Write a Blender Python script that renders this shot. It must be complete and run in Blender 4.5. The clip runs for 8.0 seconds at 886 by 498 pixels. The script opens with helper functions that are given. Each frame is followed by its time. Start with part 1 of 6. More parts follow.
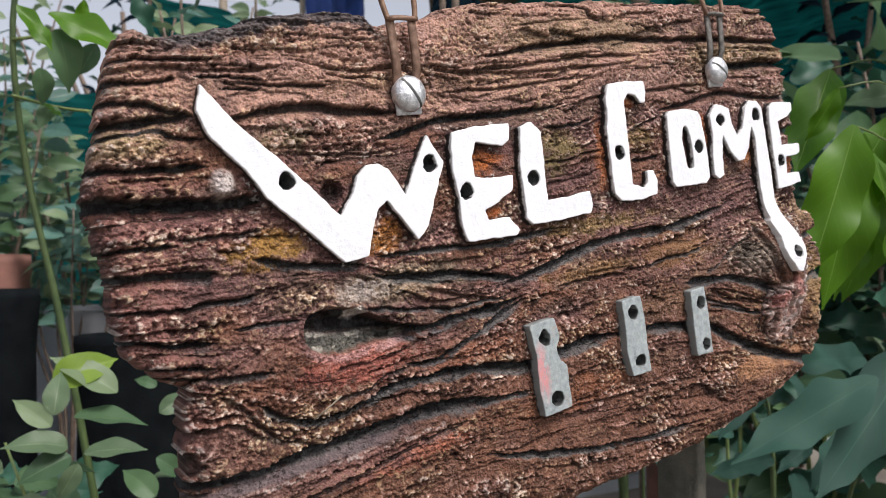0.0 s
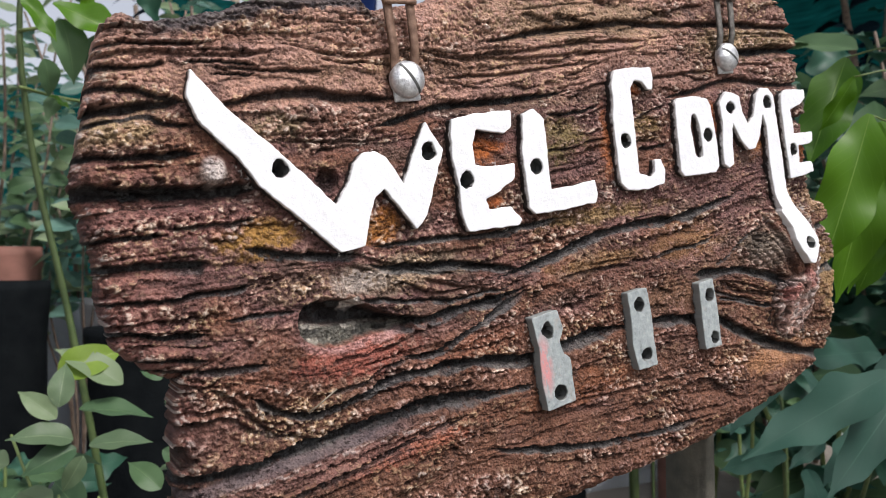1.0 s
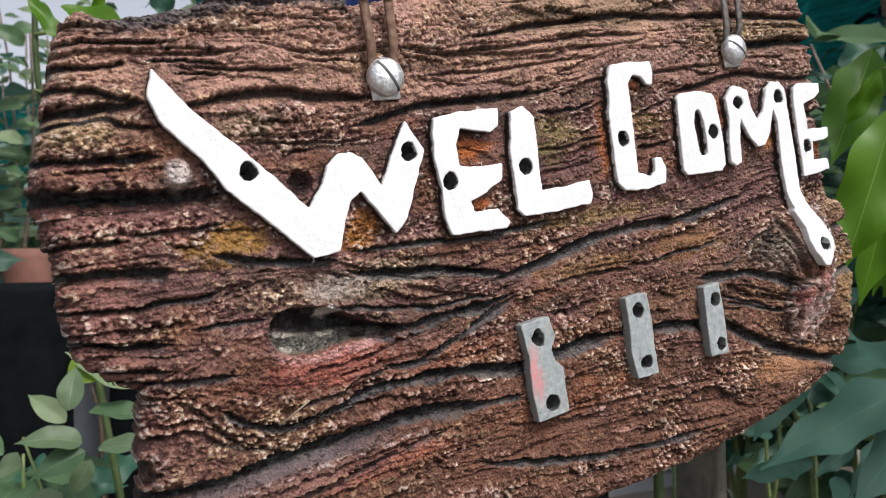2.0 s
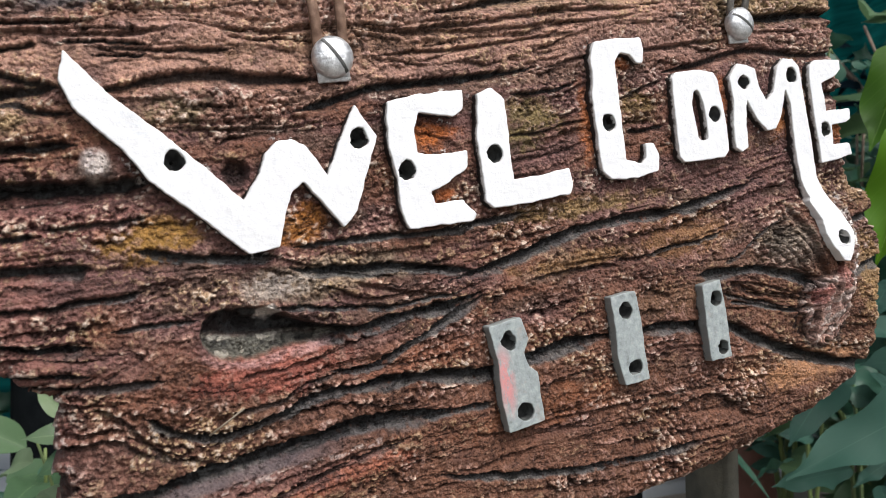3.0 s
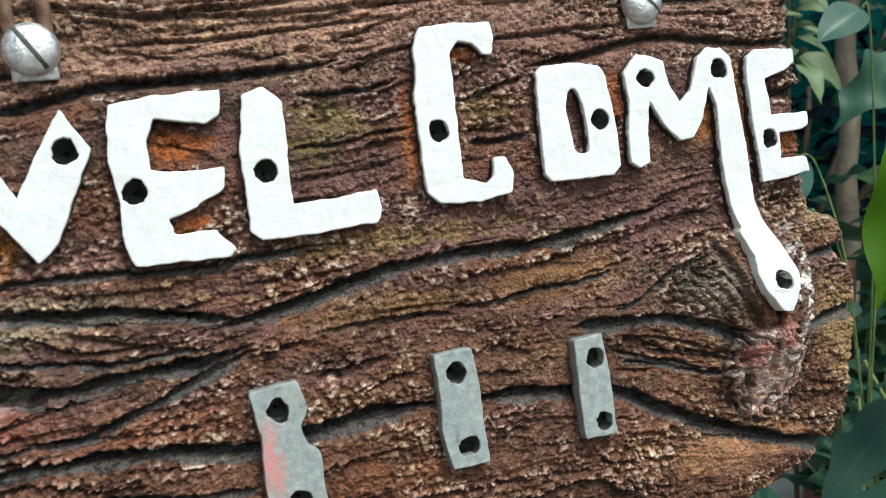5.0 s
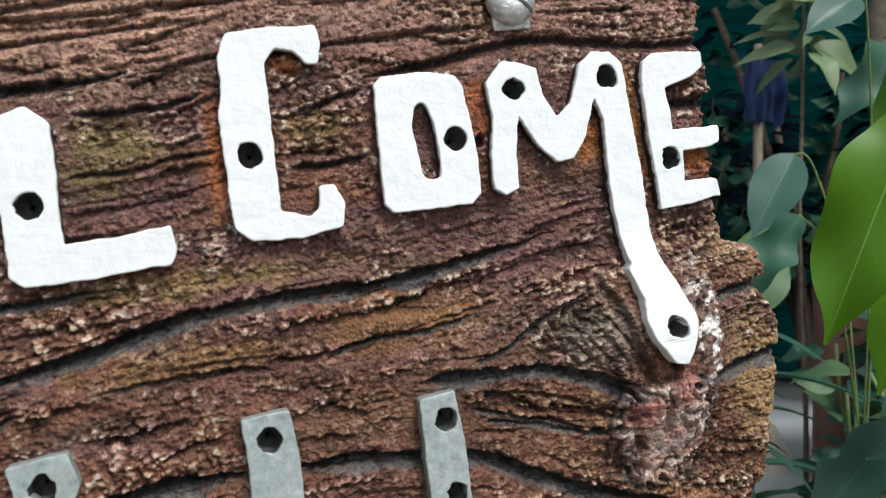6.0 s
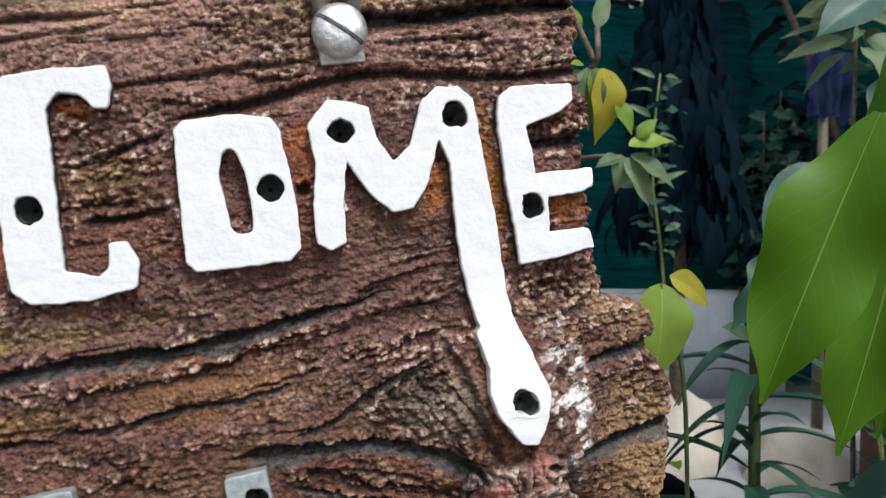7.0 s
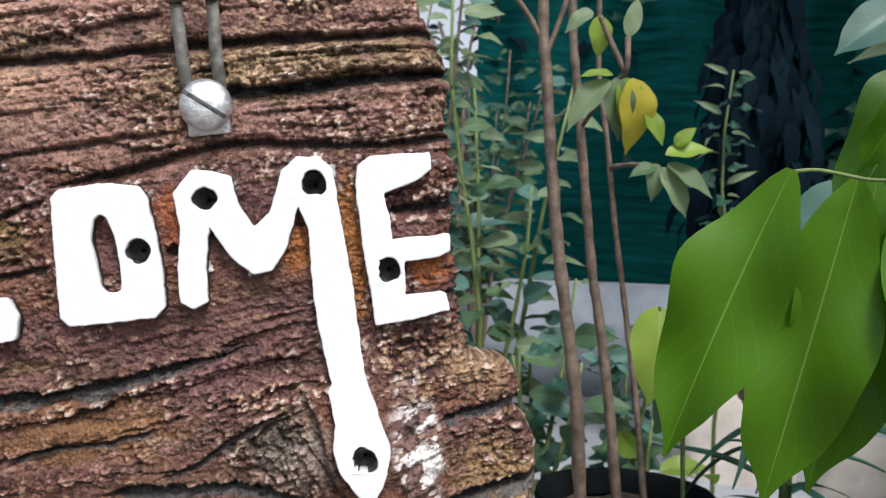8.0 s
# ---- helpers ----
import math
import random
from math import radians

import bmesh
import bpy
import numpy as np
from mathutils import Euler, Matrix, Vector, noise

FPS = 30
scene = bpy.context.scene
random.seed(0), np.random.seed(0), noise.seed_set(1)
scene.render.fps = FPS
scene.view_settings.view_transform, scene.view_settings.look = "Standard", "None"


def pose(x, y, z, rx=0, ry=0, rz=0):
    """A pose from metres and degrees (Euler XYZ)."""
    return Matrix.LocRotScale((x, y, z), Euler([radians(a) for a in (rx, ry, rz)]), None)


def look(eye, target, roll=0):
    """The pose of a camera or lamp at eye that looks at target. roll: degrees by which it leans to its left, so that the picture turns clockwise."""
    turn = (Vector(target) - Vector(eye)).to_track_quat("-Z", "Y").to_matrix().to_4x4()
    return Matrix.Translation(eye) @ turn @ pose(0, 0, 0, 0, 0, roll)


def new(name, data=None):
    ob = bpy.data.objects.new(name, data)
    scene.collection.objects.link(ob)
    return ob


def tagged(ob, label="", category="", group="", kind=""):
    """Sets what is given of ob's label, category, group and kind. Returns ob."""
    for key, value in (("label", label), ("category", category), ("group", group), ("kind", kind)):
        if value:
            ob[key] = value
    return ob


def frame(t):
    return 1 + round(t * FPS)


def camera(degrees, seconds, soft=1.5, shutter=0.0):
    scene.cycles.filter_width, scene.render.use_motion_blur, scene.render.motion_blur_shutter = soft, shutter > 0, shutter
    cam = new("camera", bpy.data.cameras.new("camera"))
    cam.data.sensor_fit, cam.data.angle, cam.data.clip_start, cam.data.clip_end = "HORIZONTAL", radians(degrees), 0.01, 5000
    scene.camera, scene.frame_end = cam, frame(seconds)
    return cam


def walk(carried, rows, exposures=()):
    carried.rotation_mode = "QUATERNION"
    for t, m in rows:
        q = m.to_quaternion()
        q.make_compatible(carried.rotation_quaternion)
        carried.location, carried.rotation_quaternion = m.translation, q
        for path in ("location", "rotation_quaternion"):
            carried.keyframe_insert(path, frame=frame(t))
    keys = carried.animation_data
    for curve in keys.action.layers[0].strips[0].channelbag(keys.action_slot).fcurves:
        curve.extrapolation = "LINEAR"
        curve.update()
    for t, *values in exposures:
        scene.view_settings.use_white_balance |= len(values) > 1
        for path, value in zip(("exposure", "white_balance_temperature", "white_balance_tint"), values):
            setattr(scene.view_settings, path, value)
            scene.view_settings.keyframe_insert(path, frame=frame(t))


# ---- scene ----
cam = camera(57.53, 8.0, soft=0.6)
PATH = [
    (0, (-0.22913, -0.2845, 0.52211), (0.87147, 1.38416, 0.58733), -0.78),
    (0.5, (-0.22921, -0.28429, 0.52126), (0.8605, 1.39176, 0.57929), -0.77),
    (1, (-0.21959, -0.28058, 0.52082), (0.85337, 1.40652, 0.57058), -0.68),
    (1.5, (-0.20806, -0.27977, 0.52204), (0.8375, 1.42437, 0.57408), -0.68),
    (3, (-0.14891, -0.27327, 0.5236), (0.73418, 1.52086, 0.55887), -0.89),
    (3.5, (-0.11726, -0.26658, 0.52568), (0.71373, 1.55222, 0.56359), -0.41),
    (4, (-0.09003, -0.26468, 0.5317), (0.70255, 1.57102, 0.5768), -0.19),
    (4.5, (-0.05464, -0.25899, 0.53255), (0.65017, 1.61179, 0.59099), 0.27),
    (6, (0.0538, -0.23062, 0.55434), (0.61392, 1.68926, 0.572), 0.58),
    (6.5, (0.09097, -0.22166, 0.56509), (0.59323, 1.71424, 0.56826), 1.37),
    (7, (0.12815, -0.22071, 0.57488), (0.51838, 1.74084, 0.56872), 1.12),
    (7.5, (0.16511, -0.23155, 0.58589), (0.41297, 1.75251, 0.54071), 2.13),
    (8, (0.1946, -0.24103, 0.6004), (0.35351, 1.75194, 0.54717), 2.52),
]
walk(cam, [(t, look(eye, target, roll)) for t, eye, target, roll in PATH],
     [(0.0, 0.72, 6450, 14), (2.9, 0.70, 6450, 12), (3.5, 0.66, 6350, -3), (4.5, 0.66, 6300, -3), (6.0, 0.62, 6250, 5), (6.5, 0.60, 6250, 8), (7.0, 0.60, 6250, 9), (7.5, 0.62, 6220, 10), (8.0, 0.80, 6200, 11)])

cam.data.dof.use_dof = True
cam.data.dof.focus_distance = 0.33
cam.data.dof.aperture_fstop = 25.0

# ---- world and light ----
world = bpy.data.worlds.new("overcast_sky")
scene.world = world
world.use_nodes = True
wn, wl = world.node_tree.nodes, world.node_tree.links
wn.clear()
sky = wn.new("ShaderNodeTexSky")
sky.sky_type = "NISHITA"
sky.sun_disc = False
sky.sun_elevation = radians(53)
sky.sun_rotation = radians(165)
sky.dust_density = 4.0
sky.air_density = 1.0
wbg = wn.new("ShaderNodeBackground")
wbg.inputs[1].default_value = 0.112
wout = wn.new("ShaderNodeOutputWorld")
pale = wn.new("ShaderNodeHueSaturation")
pale.inputs["Saturation"].default_value = 0.35
wl.new(sky.outputs[0], pale.inputs["Color"])
wl.new(pale.outputs[0], wbg.inputs[0])
wl.new(wbg.outputs[0], wout.inputs[0])

sun = new("sun", bpy.data.lights.new("sun", "SUN"))
sun.data.energy = 1.75
sun.data.angle = radians(14)
sun.data.color = (1.0, 0.96, 0.9)
sun.matrix_world = look((0.5, -1.9, 3.0), (0, 0, 0.4))


# ---- materials ----
def material(name):
    m = bpy.data.materials.new(name)
    m.use_nodes = True
    n, l = m.node_tree.nodes, m.node_tree.links
    return m, n, l, n["Principled BSDF"]


def noise_node(n, l, scale, detail=4.0, rough=0.55, coord="Object", stretch=(1, 1, 1)):
    tc = n.new("ShaderNodeTexCoord")
    mp = n.new("ShaderNodeMapping")
    mp.inputs["Scale"].default_value = stretch
    nz = n.new("ShaderNodeTexNoise")
    nz.inputs["Scale"].default_value = scale
    nz.inputs["Detail"].default_value = detail
    nz.inputs["Roughness"].default_value = rough
    l.new(tc.outputs[coord], mp.inputs[0])
    l.new(mp.outputs[0], nz.inputs["Vector"])
    return nz.outputs["Fac"]


def ramp(n, l, fac, stops):
    r = n.new("ShaderNodeValToRGB")
    while len(r.color_ramp.elements) < len(stops):
        r.color_ramp.elements.new(0.5)
    for e, (p, c) in zip(r.color_ramp.elements, stops):
        e.position, e.color = p, (*c, 1)
    l.new(fac, r.inputs[0])
    return r.outputs[0]


def mix(n, l, fac, a, b, mode="MIX"):
    x = n.new("ShaderNodeMix")
    x.data_type, x.blend_type = "RGBA", mode
    for v, s in ((fac, x.inputs[0]), (a, x.inputs[6]), (b, x.inputs[7])):
        if isinstance(v, (int, float)):
            s.default_value = v
        elif isinstance(v, tuple):
            s.default_value = (*v, 1)
        else:
            l.new(v, s)
    return x.outputs[2]


def bump(n, l, p, fac, strength, distance):
    b = n.new("ShaderNodeBump")
    b.inputs["Strength"].default_value = strength
    b.inputs["Distance"].default_value = distance
    l.new(fac, b.inputs["Height"])
    l.new(b.outputs[0], p.inputs["Normal"])


def plain(name, dark, light, scale=60, rough=0.6, metal=0.0, relief=0.3, depth=0.0006, fine=400):
    m, n, l, p = material(name)
    big = noise_node(n, l, scale)
    c = ramp(n, l, big, [(0.3, dark), (0.7, light)])
    l.new(c, p.inputs["Base Color"])
    p.inputs["Roughness"].default_value = rough
    p.inputs["Metallic"].default_value = metal
    bump(n, l, p, noise_node(n, l, fine, 6.0, 0.65), relief, depth)
    return m


def board_paint():
    m, n, l, p = material("cast_wood_paint")
    at = n.new("ShaderNodeAttribute")
    at.attribute_name = "paint"
    fine = noise_node(n, l, 900, 5.0, 0.7)
    speck = ramp(n, l, fine, [(0.34, (0.74, 0.72, 0.72)), (0.5, (1, 1, 1)), (0.68, (1.26, 1.24, 1.2))])
    blot = ramp(n, l, noise_node(n, l, 110, 5.0, 0.6), [(0.3, (0.72, 0.7, 0.72)), (0.7, (1.2, 1.16, 1.1))])
    c = mix(n, l, 1.0, at.outputs["Color"], speck, "MULTIPLY")
    c = mix(n, l, 1.0, c, blot, "MULTIPLY")
    # short sharp cuts in the skin of the cast, shade painted in them
    bunch = n.new("ShaderNodeMath")
    bunch.operation = "MULTIPLY_ADD"
    bunch.inputs[1].default_value = 0.42
    l.new(noise_node(n, l, 75, 3.0, 0.6, stretch=(0.5, 1, 1.3)), bunch.inputs[0])
    l.new(noise_node(n, l, 480, 5.0, 0.68, stretch=(0.8, 1, 1.25)), bunch.inputs[2])
    even = n.new("ShaderNodeMath")
    even.operation = "SUBTRACT"
    even.inputs[1].default_value = 0.195
    l.new(bunch.outputs[0], even.inputs[0])
    cut_noise = even.outputs[0]
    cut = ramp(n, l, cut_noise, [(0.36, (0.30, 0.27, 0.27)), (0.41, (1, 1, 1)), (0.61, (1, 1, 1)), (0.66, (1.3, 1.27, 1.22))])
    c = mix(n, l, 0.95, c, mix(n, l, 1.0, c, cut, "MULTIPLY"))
    l.new(c, p.inputs["Base Color"])
    r = n.new("ShaderNodeMapRange")
    r.inputs["To Min"].default_value, r.inputs["To Max"].default_value = 0.5, 0.85
    l.new(fine, r.inputs[0])
    l.new(r.outputs[0], p.inputs["Roughness"])
    rise = n.new("ShaderNodeMath")
    rise.operation = "MULTIPLY_ADD"
    rise.inputs[1].default_value = 0.5
    l.new(ramp(n, l, cut_noise, [(0.39, (0, 0, 0)), (0.45, (0.8, 0.8, 0.8)), (0.60, (0.85, 0.85, 0.85)), (0.66, (1, 1, 1))]), rise.inputs[2])
    l.new(noise_node(n, l, 1300, 6.0, 0.7), rise.inputs[0])
    tc = n.new("ShaderNodeTexCoord")
    cell = n.new("ShaderNodeTexVoronoi")
    cell.inputs["Scale"].default_value = 820
    l.new(tc.outputs["Object"], cell.inputs["Vector"])
    both = n.new("ShaderNodeMath")
    both.operation = "MULTIPLY_ADD"
    both.inputs[1].default_value = -0.9
    l.new(cell.outputs["Distance"], both.inputs[0])
    l.new(rise.outputs[0], both.inputs[2])
    bump(n, l, p, both.outputs[0], 1.0, 0.0009)
    p.inputs["Specular IOR Level"].default_value = 0.25
    return m


def white_paint():
    m, n, l, p = material("white_paint")
    dirt = noise_node(n, l, 260, 6.0, 0.7)
    c = ramp(n, l, dirt, [(0.25, (0.30, 0.30, 0.31)), (0.31, (0.655, 0.675, 0.705)), (0.75, (0.735, 0.755, 0.785))])
    l.new(c, p.inputs["Base Color"])
    p.inputs["Roughness"].default_value = 0.45
    streak = ramp(n, l, noise_node(n, l, 130, 6.0, 0.75, stretch=(0.35, 1, 1.6)), [(0.32, (0.88, 0.90, 0.93)), (0.42, (1, 1, 1))])
    l.new(mix(n, l, 1.0, c, streak, "MULTIPLY"), p.inputs["Base Color"])
    bump(n, l, p, noise_node(n, l, 95, 5.0, 0.6, stretch=(0.8, 1, 1)), 0.5, 0.0022)
    return m


def plate_paint(pink):
    m, n, l, p = material("grey_plate_paint")
    g = ramp(n, l, noise_node(n, l, 320, 6.0, 0.7), [(0.26, (0.10, 0.115, 0.115)), (0.40, (0.23, 0.265, 0.27)), (0.58, (0.31, 0.35, 0.355)), (0.75, (0.43, 0.47, 0.475))])
    c = mix(n, l, ramp(n, l, noise_node(n, l, 90, 4.0, 0.6), [(0.62, (0, 0, 0)), (0.72, (0.5, 0.5, 0.5))]), g, (0.36, 0.27, 0.22))
    if pink:
        # a smear of pink paint down one side
        tc = n.new("ShaderNodeMapping")
        tc.inputs["Scale"].default_value = (1.9, 0.2, 0.55)
        l.new(n.new("ShaderNodeTexCoord").outputs["Object"], tc.inputs[0])
        off = n.new("ShaderNodeVectorMath")
        off.operation = "DISTANCE"
        off.inputs[1].default_value = (-0.0268 * 1.9, -0.0002, -0.0545 * 0.55)
        l.new(tc.outputs[0], off.inputs[0])
        near = n.new("ShaderNodeMapRange")
        near.inputs["From Min"].default_value, near.inputs["From Max"].default_value = 0.009, 0.003
        l.new(off.outputs["Value"], near.inputs[0])
        brush = ramp(n, l, noise_node(n, l, 420, 4.0, 0.7, stretch=(1, 1, 0.4)), [(0.40, (0, 0, 0)), (0.5, (1, 1, 1))])
        k = n.new("ShaderNodeMath")
        k.operation = "MULTIPLY"
        l.new(near.outputs[0], k.inputs[0])
        l.new(brush, k.inputs[1])
        c = mix(n, l, k.outputs[0], c, (0.52, 0.23, 0.23))
    l.new(c, p.inputs["Base Color"])
    p.inputs["Roughness"].default_value = 0.5
    bump(n, l, p, noise_node(n, l, 600, 6.0, 0.6), 0.4, 0.0006)
    return m


def leaf_material(name, dark, light, vein, rough=0.35, glow=0.35, gloss=0.3):
    """Leaf blade with midrib and side veins from its own length and width coordinates."""
    m, n, l, p = material(name)
    uvn = n.new("ShaderNodeUVMap")
    sep = n.new("ShaderNodeSeparateXYZ")
    l.new(uvn.outputs[0], sep.inputs[0])

    def op(kind, a, b=None):
        k = n.new("ShaderNodeMath")
        k.operation = kind
        for v, s in zip((a, b), k.inputs):
            if isinstance(v, (int, float)):
                s.default_value = v
            elif v is not None:
                l.new(v, s)
        return k.outputs[0]

    across = op("ABSOLUTE", op("SUBTRACT", sep.outputs[1], 0.5))
    mid = op("LESS_THAN", across, 0.009)
    side = op("FRACT", op("SUBTRACT", op("MULTIPLY", sep.outputs[0], 9.0), op("MULTIPLY", across, 5.0)))
    veins = op("MULTIPLY", op("LESS_THAN", side, 0.07), 0.10)
    fac = op("MAXIMUM", op("MULTIPLY", mid, 0.8), veins)
    info = n.new("ShaderNodeObjectInfo")
    mott = noise_node(n, l, 3.0, 4.0, 0.6)
    tone = op("ADD", op("MULTIPLY", info.outputs["Random"], 0.65), op("MULTIPLY", mott, 0.4))
    base = ramp(n, l, tone, [(0.1, dark), (0.9, light)])
    c = mix(n, l, fac, base, vein)
    l.new(c, p.inputs["Base Color"])
    p.inputs["Roughness"].default_value = rough
    p.inputs["Specular IOR Level"].default_value = gloss
    bump(n, l, p, op("MULTIPLY", fac, -1.0), 0.25, 0.002)
    tr = n.new("ShaderNodeBsdfTranslucent")
    l.new(c, tr.inputs[0])
    mx = n.new("ShaderNodeMixShader")
    mx.inputs[0].default_value = glow
    l.new(p.outputs[0], mx.inputs[1])
    l.new(tr.outputs[0], mx.inputs[2])
    l.new(mx.outputs[0], n["Material Output"].inputs[0])
    return m


BOARD = board_paint()
WHITE = white_paint()
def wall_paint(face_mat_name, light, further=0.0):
    """Side walls of raised shapes: the face's paint reaches half way down, then it turns near black."""
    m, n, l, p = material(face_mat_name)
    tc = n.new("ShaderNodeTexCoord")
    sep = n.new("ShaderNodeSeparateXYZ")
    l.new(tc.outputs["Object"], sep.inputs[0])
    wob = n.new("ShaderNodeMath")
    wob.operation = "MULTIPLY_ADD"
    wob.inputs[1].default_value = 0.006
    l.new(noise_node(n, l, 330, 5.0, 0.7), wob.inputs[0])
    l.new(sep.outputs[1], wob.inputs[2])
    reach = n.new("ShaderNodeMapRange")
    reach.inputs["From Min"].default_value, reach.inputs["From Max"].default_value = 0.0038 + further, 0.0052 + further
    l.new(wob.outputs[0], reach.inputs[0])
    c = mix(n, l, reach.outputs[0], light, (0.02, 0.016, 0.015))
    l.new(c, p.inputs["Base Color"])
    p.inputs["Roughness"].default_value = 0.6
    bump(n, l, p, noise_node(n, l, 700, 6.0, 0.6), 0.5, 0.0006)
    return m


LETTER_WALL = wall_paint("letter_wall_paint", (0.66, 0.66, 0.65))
PLATE_WALL = wall_paint("plate_wall_paint", (0.20, 0.215, 0.21), 0.0025)
PLATE = plate_paint(False)
PLATE_PINK = plate_paint(True)
BLACK = plain("hole_black_and_slot_shade", (0.010, 0.011, 0.011), (0.085, 0.09, 0.088), 330, 0.6)
STEEL = plain("dull_screw_metal", (0.42, 0.44, 0.46), (0.78, 0.80, 0.82), 420, 0.34, 0.75, 0.8, 0.0009, 420)
RUST = plain("rusty_strip_metal", (0.09, 0.045, 0.028), (0.27, 0.17, 0.12), 240, 0.6, 0.3, 0.5, 0.0006, 700)
WIRE = plain("rusty_wire", (0.10, 0.05, 0.03), (0.28, 0.18, 0.12), 200, 0.65, 0.3)
BAMBOO = plain("grey_bamboo", (0.12, 0.10, 0.075), (0.26, 0.22, 0.16), 25, 0.6, 0, 0.4, 0.002, 120)
POST = plain("weathered_post_wood", (0.035, 0.035, 0.028), (0.11, 0.105, 0.08), 60, 0.8, 0, 0.5, 0.002, 220)
BARK = plain("sapling_bark", (0.06, 0.042, 0.03), (0.19, 0.14, 0.105), 90, 0.7, 0, 0.5, 0.002, 200)
GREENSTEM = plain("green_stem", (0.07, 0.11, 0.03), (0.15, 0.2, 0.06), 60, 0.55)
BAG = plain("black_grow_bag", (0.003, 0.004, 0.005), (0.008, 0.010, 0.011), 20, 0.9, 0, 0.6, 0.006, 25)
BAG.node_tree.nodes["Principled BSDF"].inputs["Specular IOR Level"].default_value = 0.03
SOIL = plain("potting_soil", (0.02, 0.014, 0.01), (0.06, 0.045, 0.03), 60, 0.9, 0, 0.8, 0.006, 120)
BLOCK = plain("pale_block_cement", (0.22, 0.25, 0.29), (0.36, 0.40, 0.45), 7, 0.85, 0, 0.5, 0.004, 60)
DARKSTEM = plain("dark_green_stem", (0.025, 0.05, 0.012), (0.065, 0.10, 0.03), 60, 0.55)
DULLCLAY = plain("dull_terracotta", (0.13, 0.06, 0.045), (0.24, 0.11, 0.085), 20, 0.85)
CEMENT = plain("pale_cement", (0.24, 0.25, 0.27), (0.46, 0.47, 0.5), 5, 0.85, 0, 0.5, 0.004, 60)
EARTH = plain("trodden_earth", (0.09, 0.075, 0.06), (0.24, 0.22, 0.19), 2.5, 0.9, 0, 0.7, 0.01, 40)
CLOTH = plain("blue_cloth", (0.004, 0.022, 0.12), (0.01, 0.05, 0.24), 10, 0.8)
NAVY = plain("navy_cloth", (0.002, 0.010, 0.045), (0.004, 0.020, 0.090), 10, 0.9)
LEAF_BRIGHT = leaf_material("bright_leaf", (0.040, 0.122, 0.003), (0.080, 0.20, 0.006), (0.20, 0.34, 0.06), 0.42, 0.4)
LEAF_DARK = leaf_material("dark_leaf", (0.014, 0.052, 0.034), (0.034, 0.105, 0.068), (0.045, 0.12, 0.07), 0.5, 0.2)
LEAF_MID = leaf_material("mid_green_leaf", (0.038, 0.085, 0.042), (0.095, 0.170, 0.078), (0.15, 0.24, 0.11), 0.45, 0.3)
LEAF_PALE = leaf_material("pale_leaf", (0.07, 0.12, 0.065), (0.19, 0.26, 0.14), (0.24, 0.32, 0.18), 0.45, 0.3)
LEAF_BLUE = leaf_material("blue_green_leaf", (0.04, 0.10, 0.08), (0.11, 0.22, 0.18), (0.15, 0.26, 0.2), 0.4, 0.25)
LEAF_BROAD = leaf_material("broad_dark_leaf", (0.009, 0.042, 0.030), (0.02, 0.070, 0.050), (0.03, 0.085, 0.06), 0.7, 0.15)
LEAF_TEAL = leaf_material("teal_leaf", (0.018, 0.065, 0.047), (0.05, 0.135, 0.10), (0.07, 0.16, 0.12), 0.4, 0.2)
LEAF_YELLOW = leaf_material("yellowing_leaf", (0.30, 0.28, 0.03), (0.48, 0.42, 0.05), (0.5, 0.5, 0.15), 0.45, 0.35)
# near-black leaf colour stands for the deep shade at the net
LEAF_SHADE = leaf_material("shade_blackened_leaf", (0.002, 0.006, 0.011), (0.005, 0.014, 0.021), (0.005, 0.014, 0.021), 0.9, 0.05, 0.04)
LEAF_LIME = leaf_material("lime_leaf", (0.14, 0.24, 0.03), (0.28, 0.40, 0.06), (0.35, 0.45, 0.12), 0.4, 0.4)


# ---- building helpers ----
def part(name, bm, mat, parent, label="", smooth=True):
    me = bpy.data.meshes.new(name)
    bm.normal_update()
    bm.to_mesh(me)
    bm.free()
    me.materials.append(mat)
    if smooth:
        me.shade_smooth()
    ob = new(name, me)
    ob.parent = parent
    return tagged(ob, label)


def empty(name, m, label, category, group="", kind=""):
    ob = new(name)
    ob.empty_display_size = 0.02
    ob.matrix_world = m
    return tagged(ob, label, category, group, kind)


def tube(bm, pts, radii, sides=8):
    """A swept round bar through the points, with a radius at each."""
    pts = [Vector(p) for p in pts]
    rings = []
    for i, p in enumerate(pts):
        d = (pts[min(i + 1, len(pts) - 1)] - pts[max(i - 1, 0)]).normalized()
        a = d.orthogonal().normalized() if i == 0 else (a - d * a.dot(d)).normalized()
        b = d.cross(a)
        r = radii[i] if isinstance(radii, (list, tuple)) else radii
        rings.append([bm.verts.new(p + r * (math.cos(k * math.tau / sides) * a + math.sin(k * math.tau / sides) * b)) for k in range(sides)])
    for r0, r1 in zip(rings, rings[1:]):
        for k in range(sides):
            bm.faces.new((r0[k], r0[(k + 1) % sides], r1[(k + 1) % sides], r1[k]))
    bm.faces.new(rings[0][::-1])
    bm.faces.new(rings[-1])
    return bm


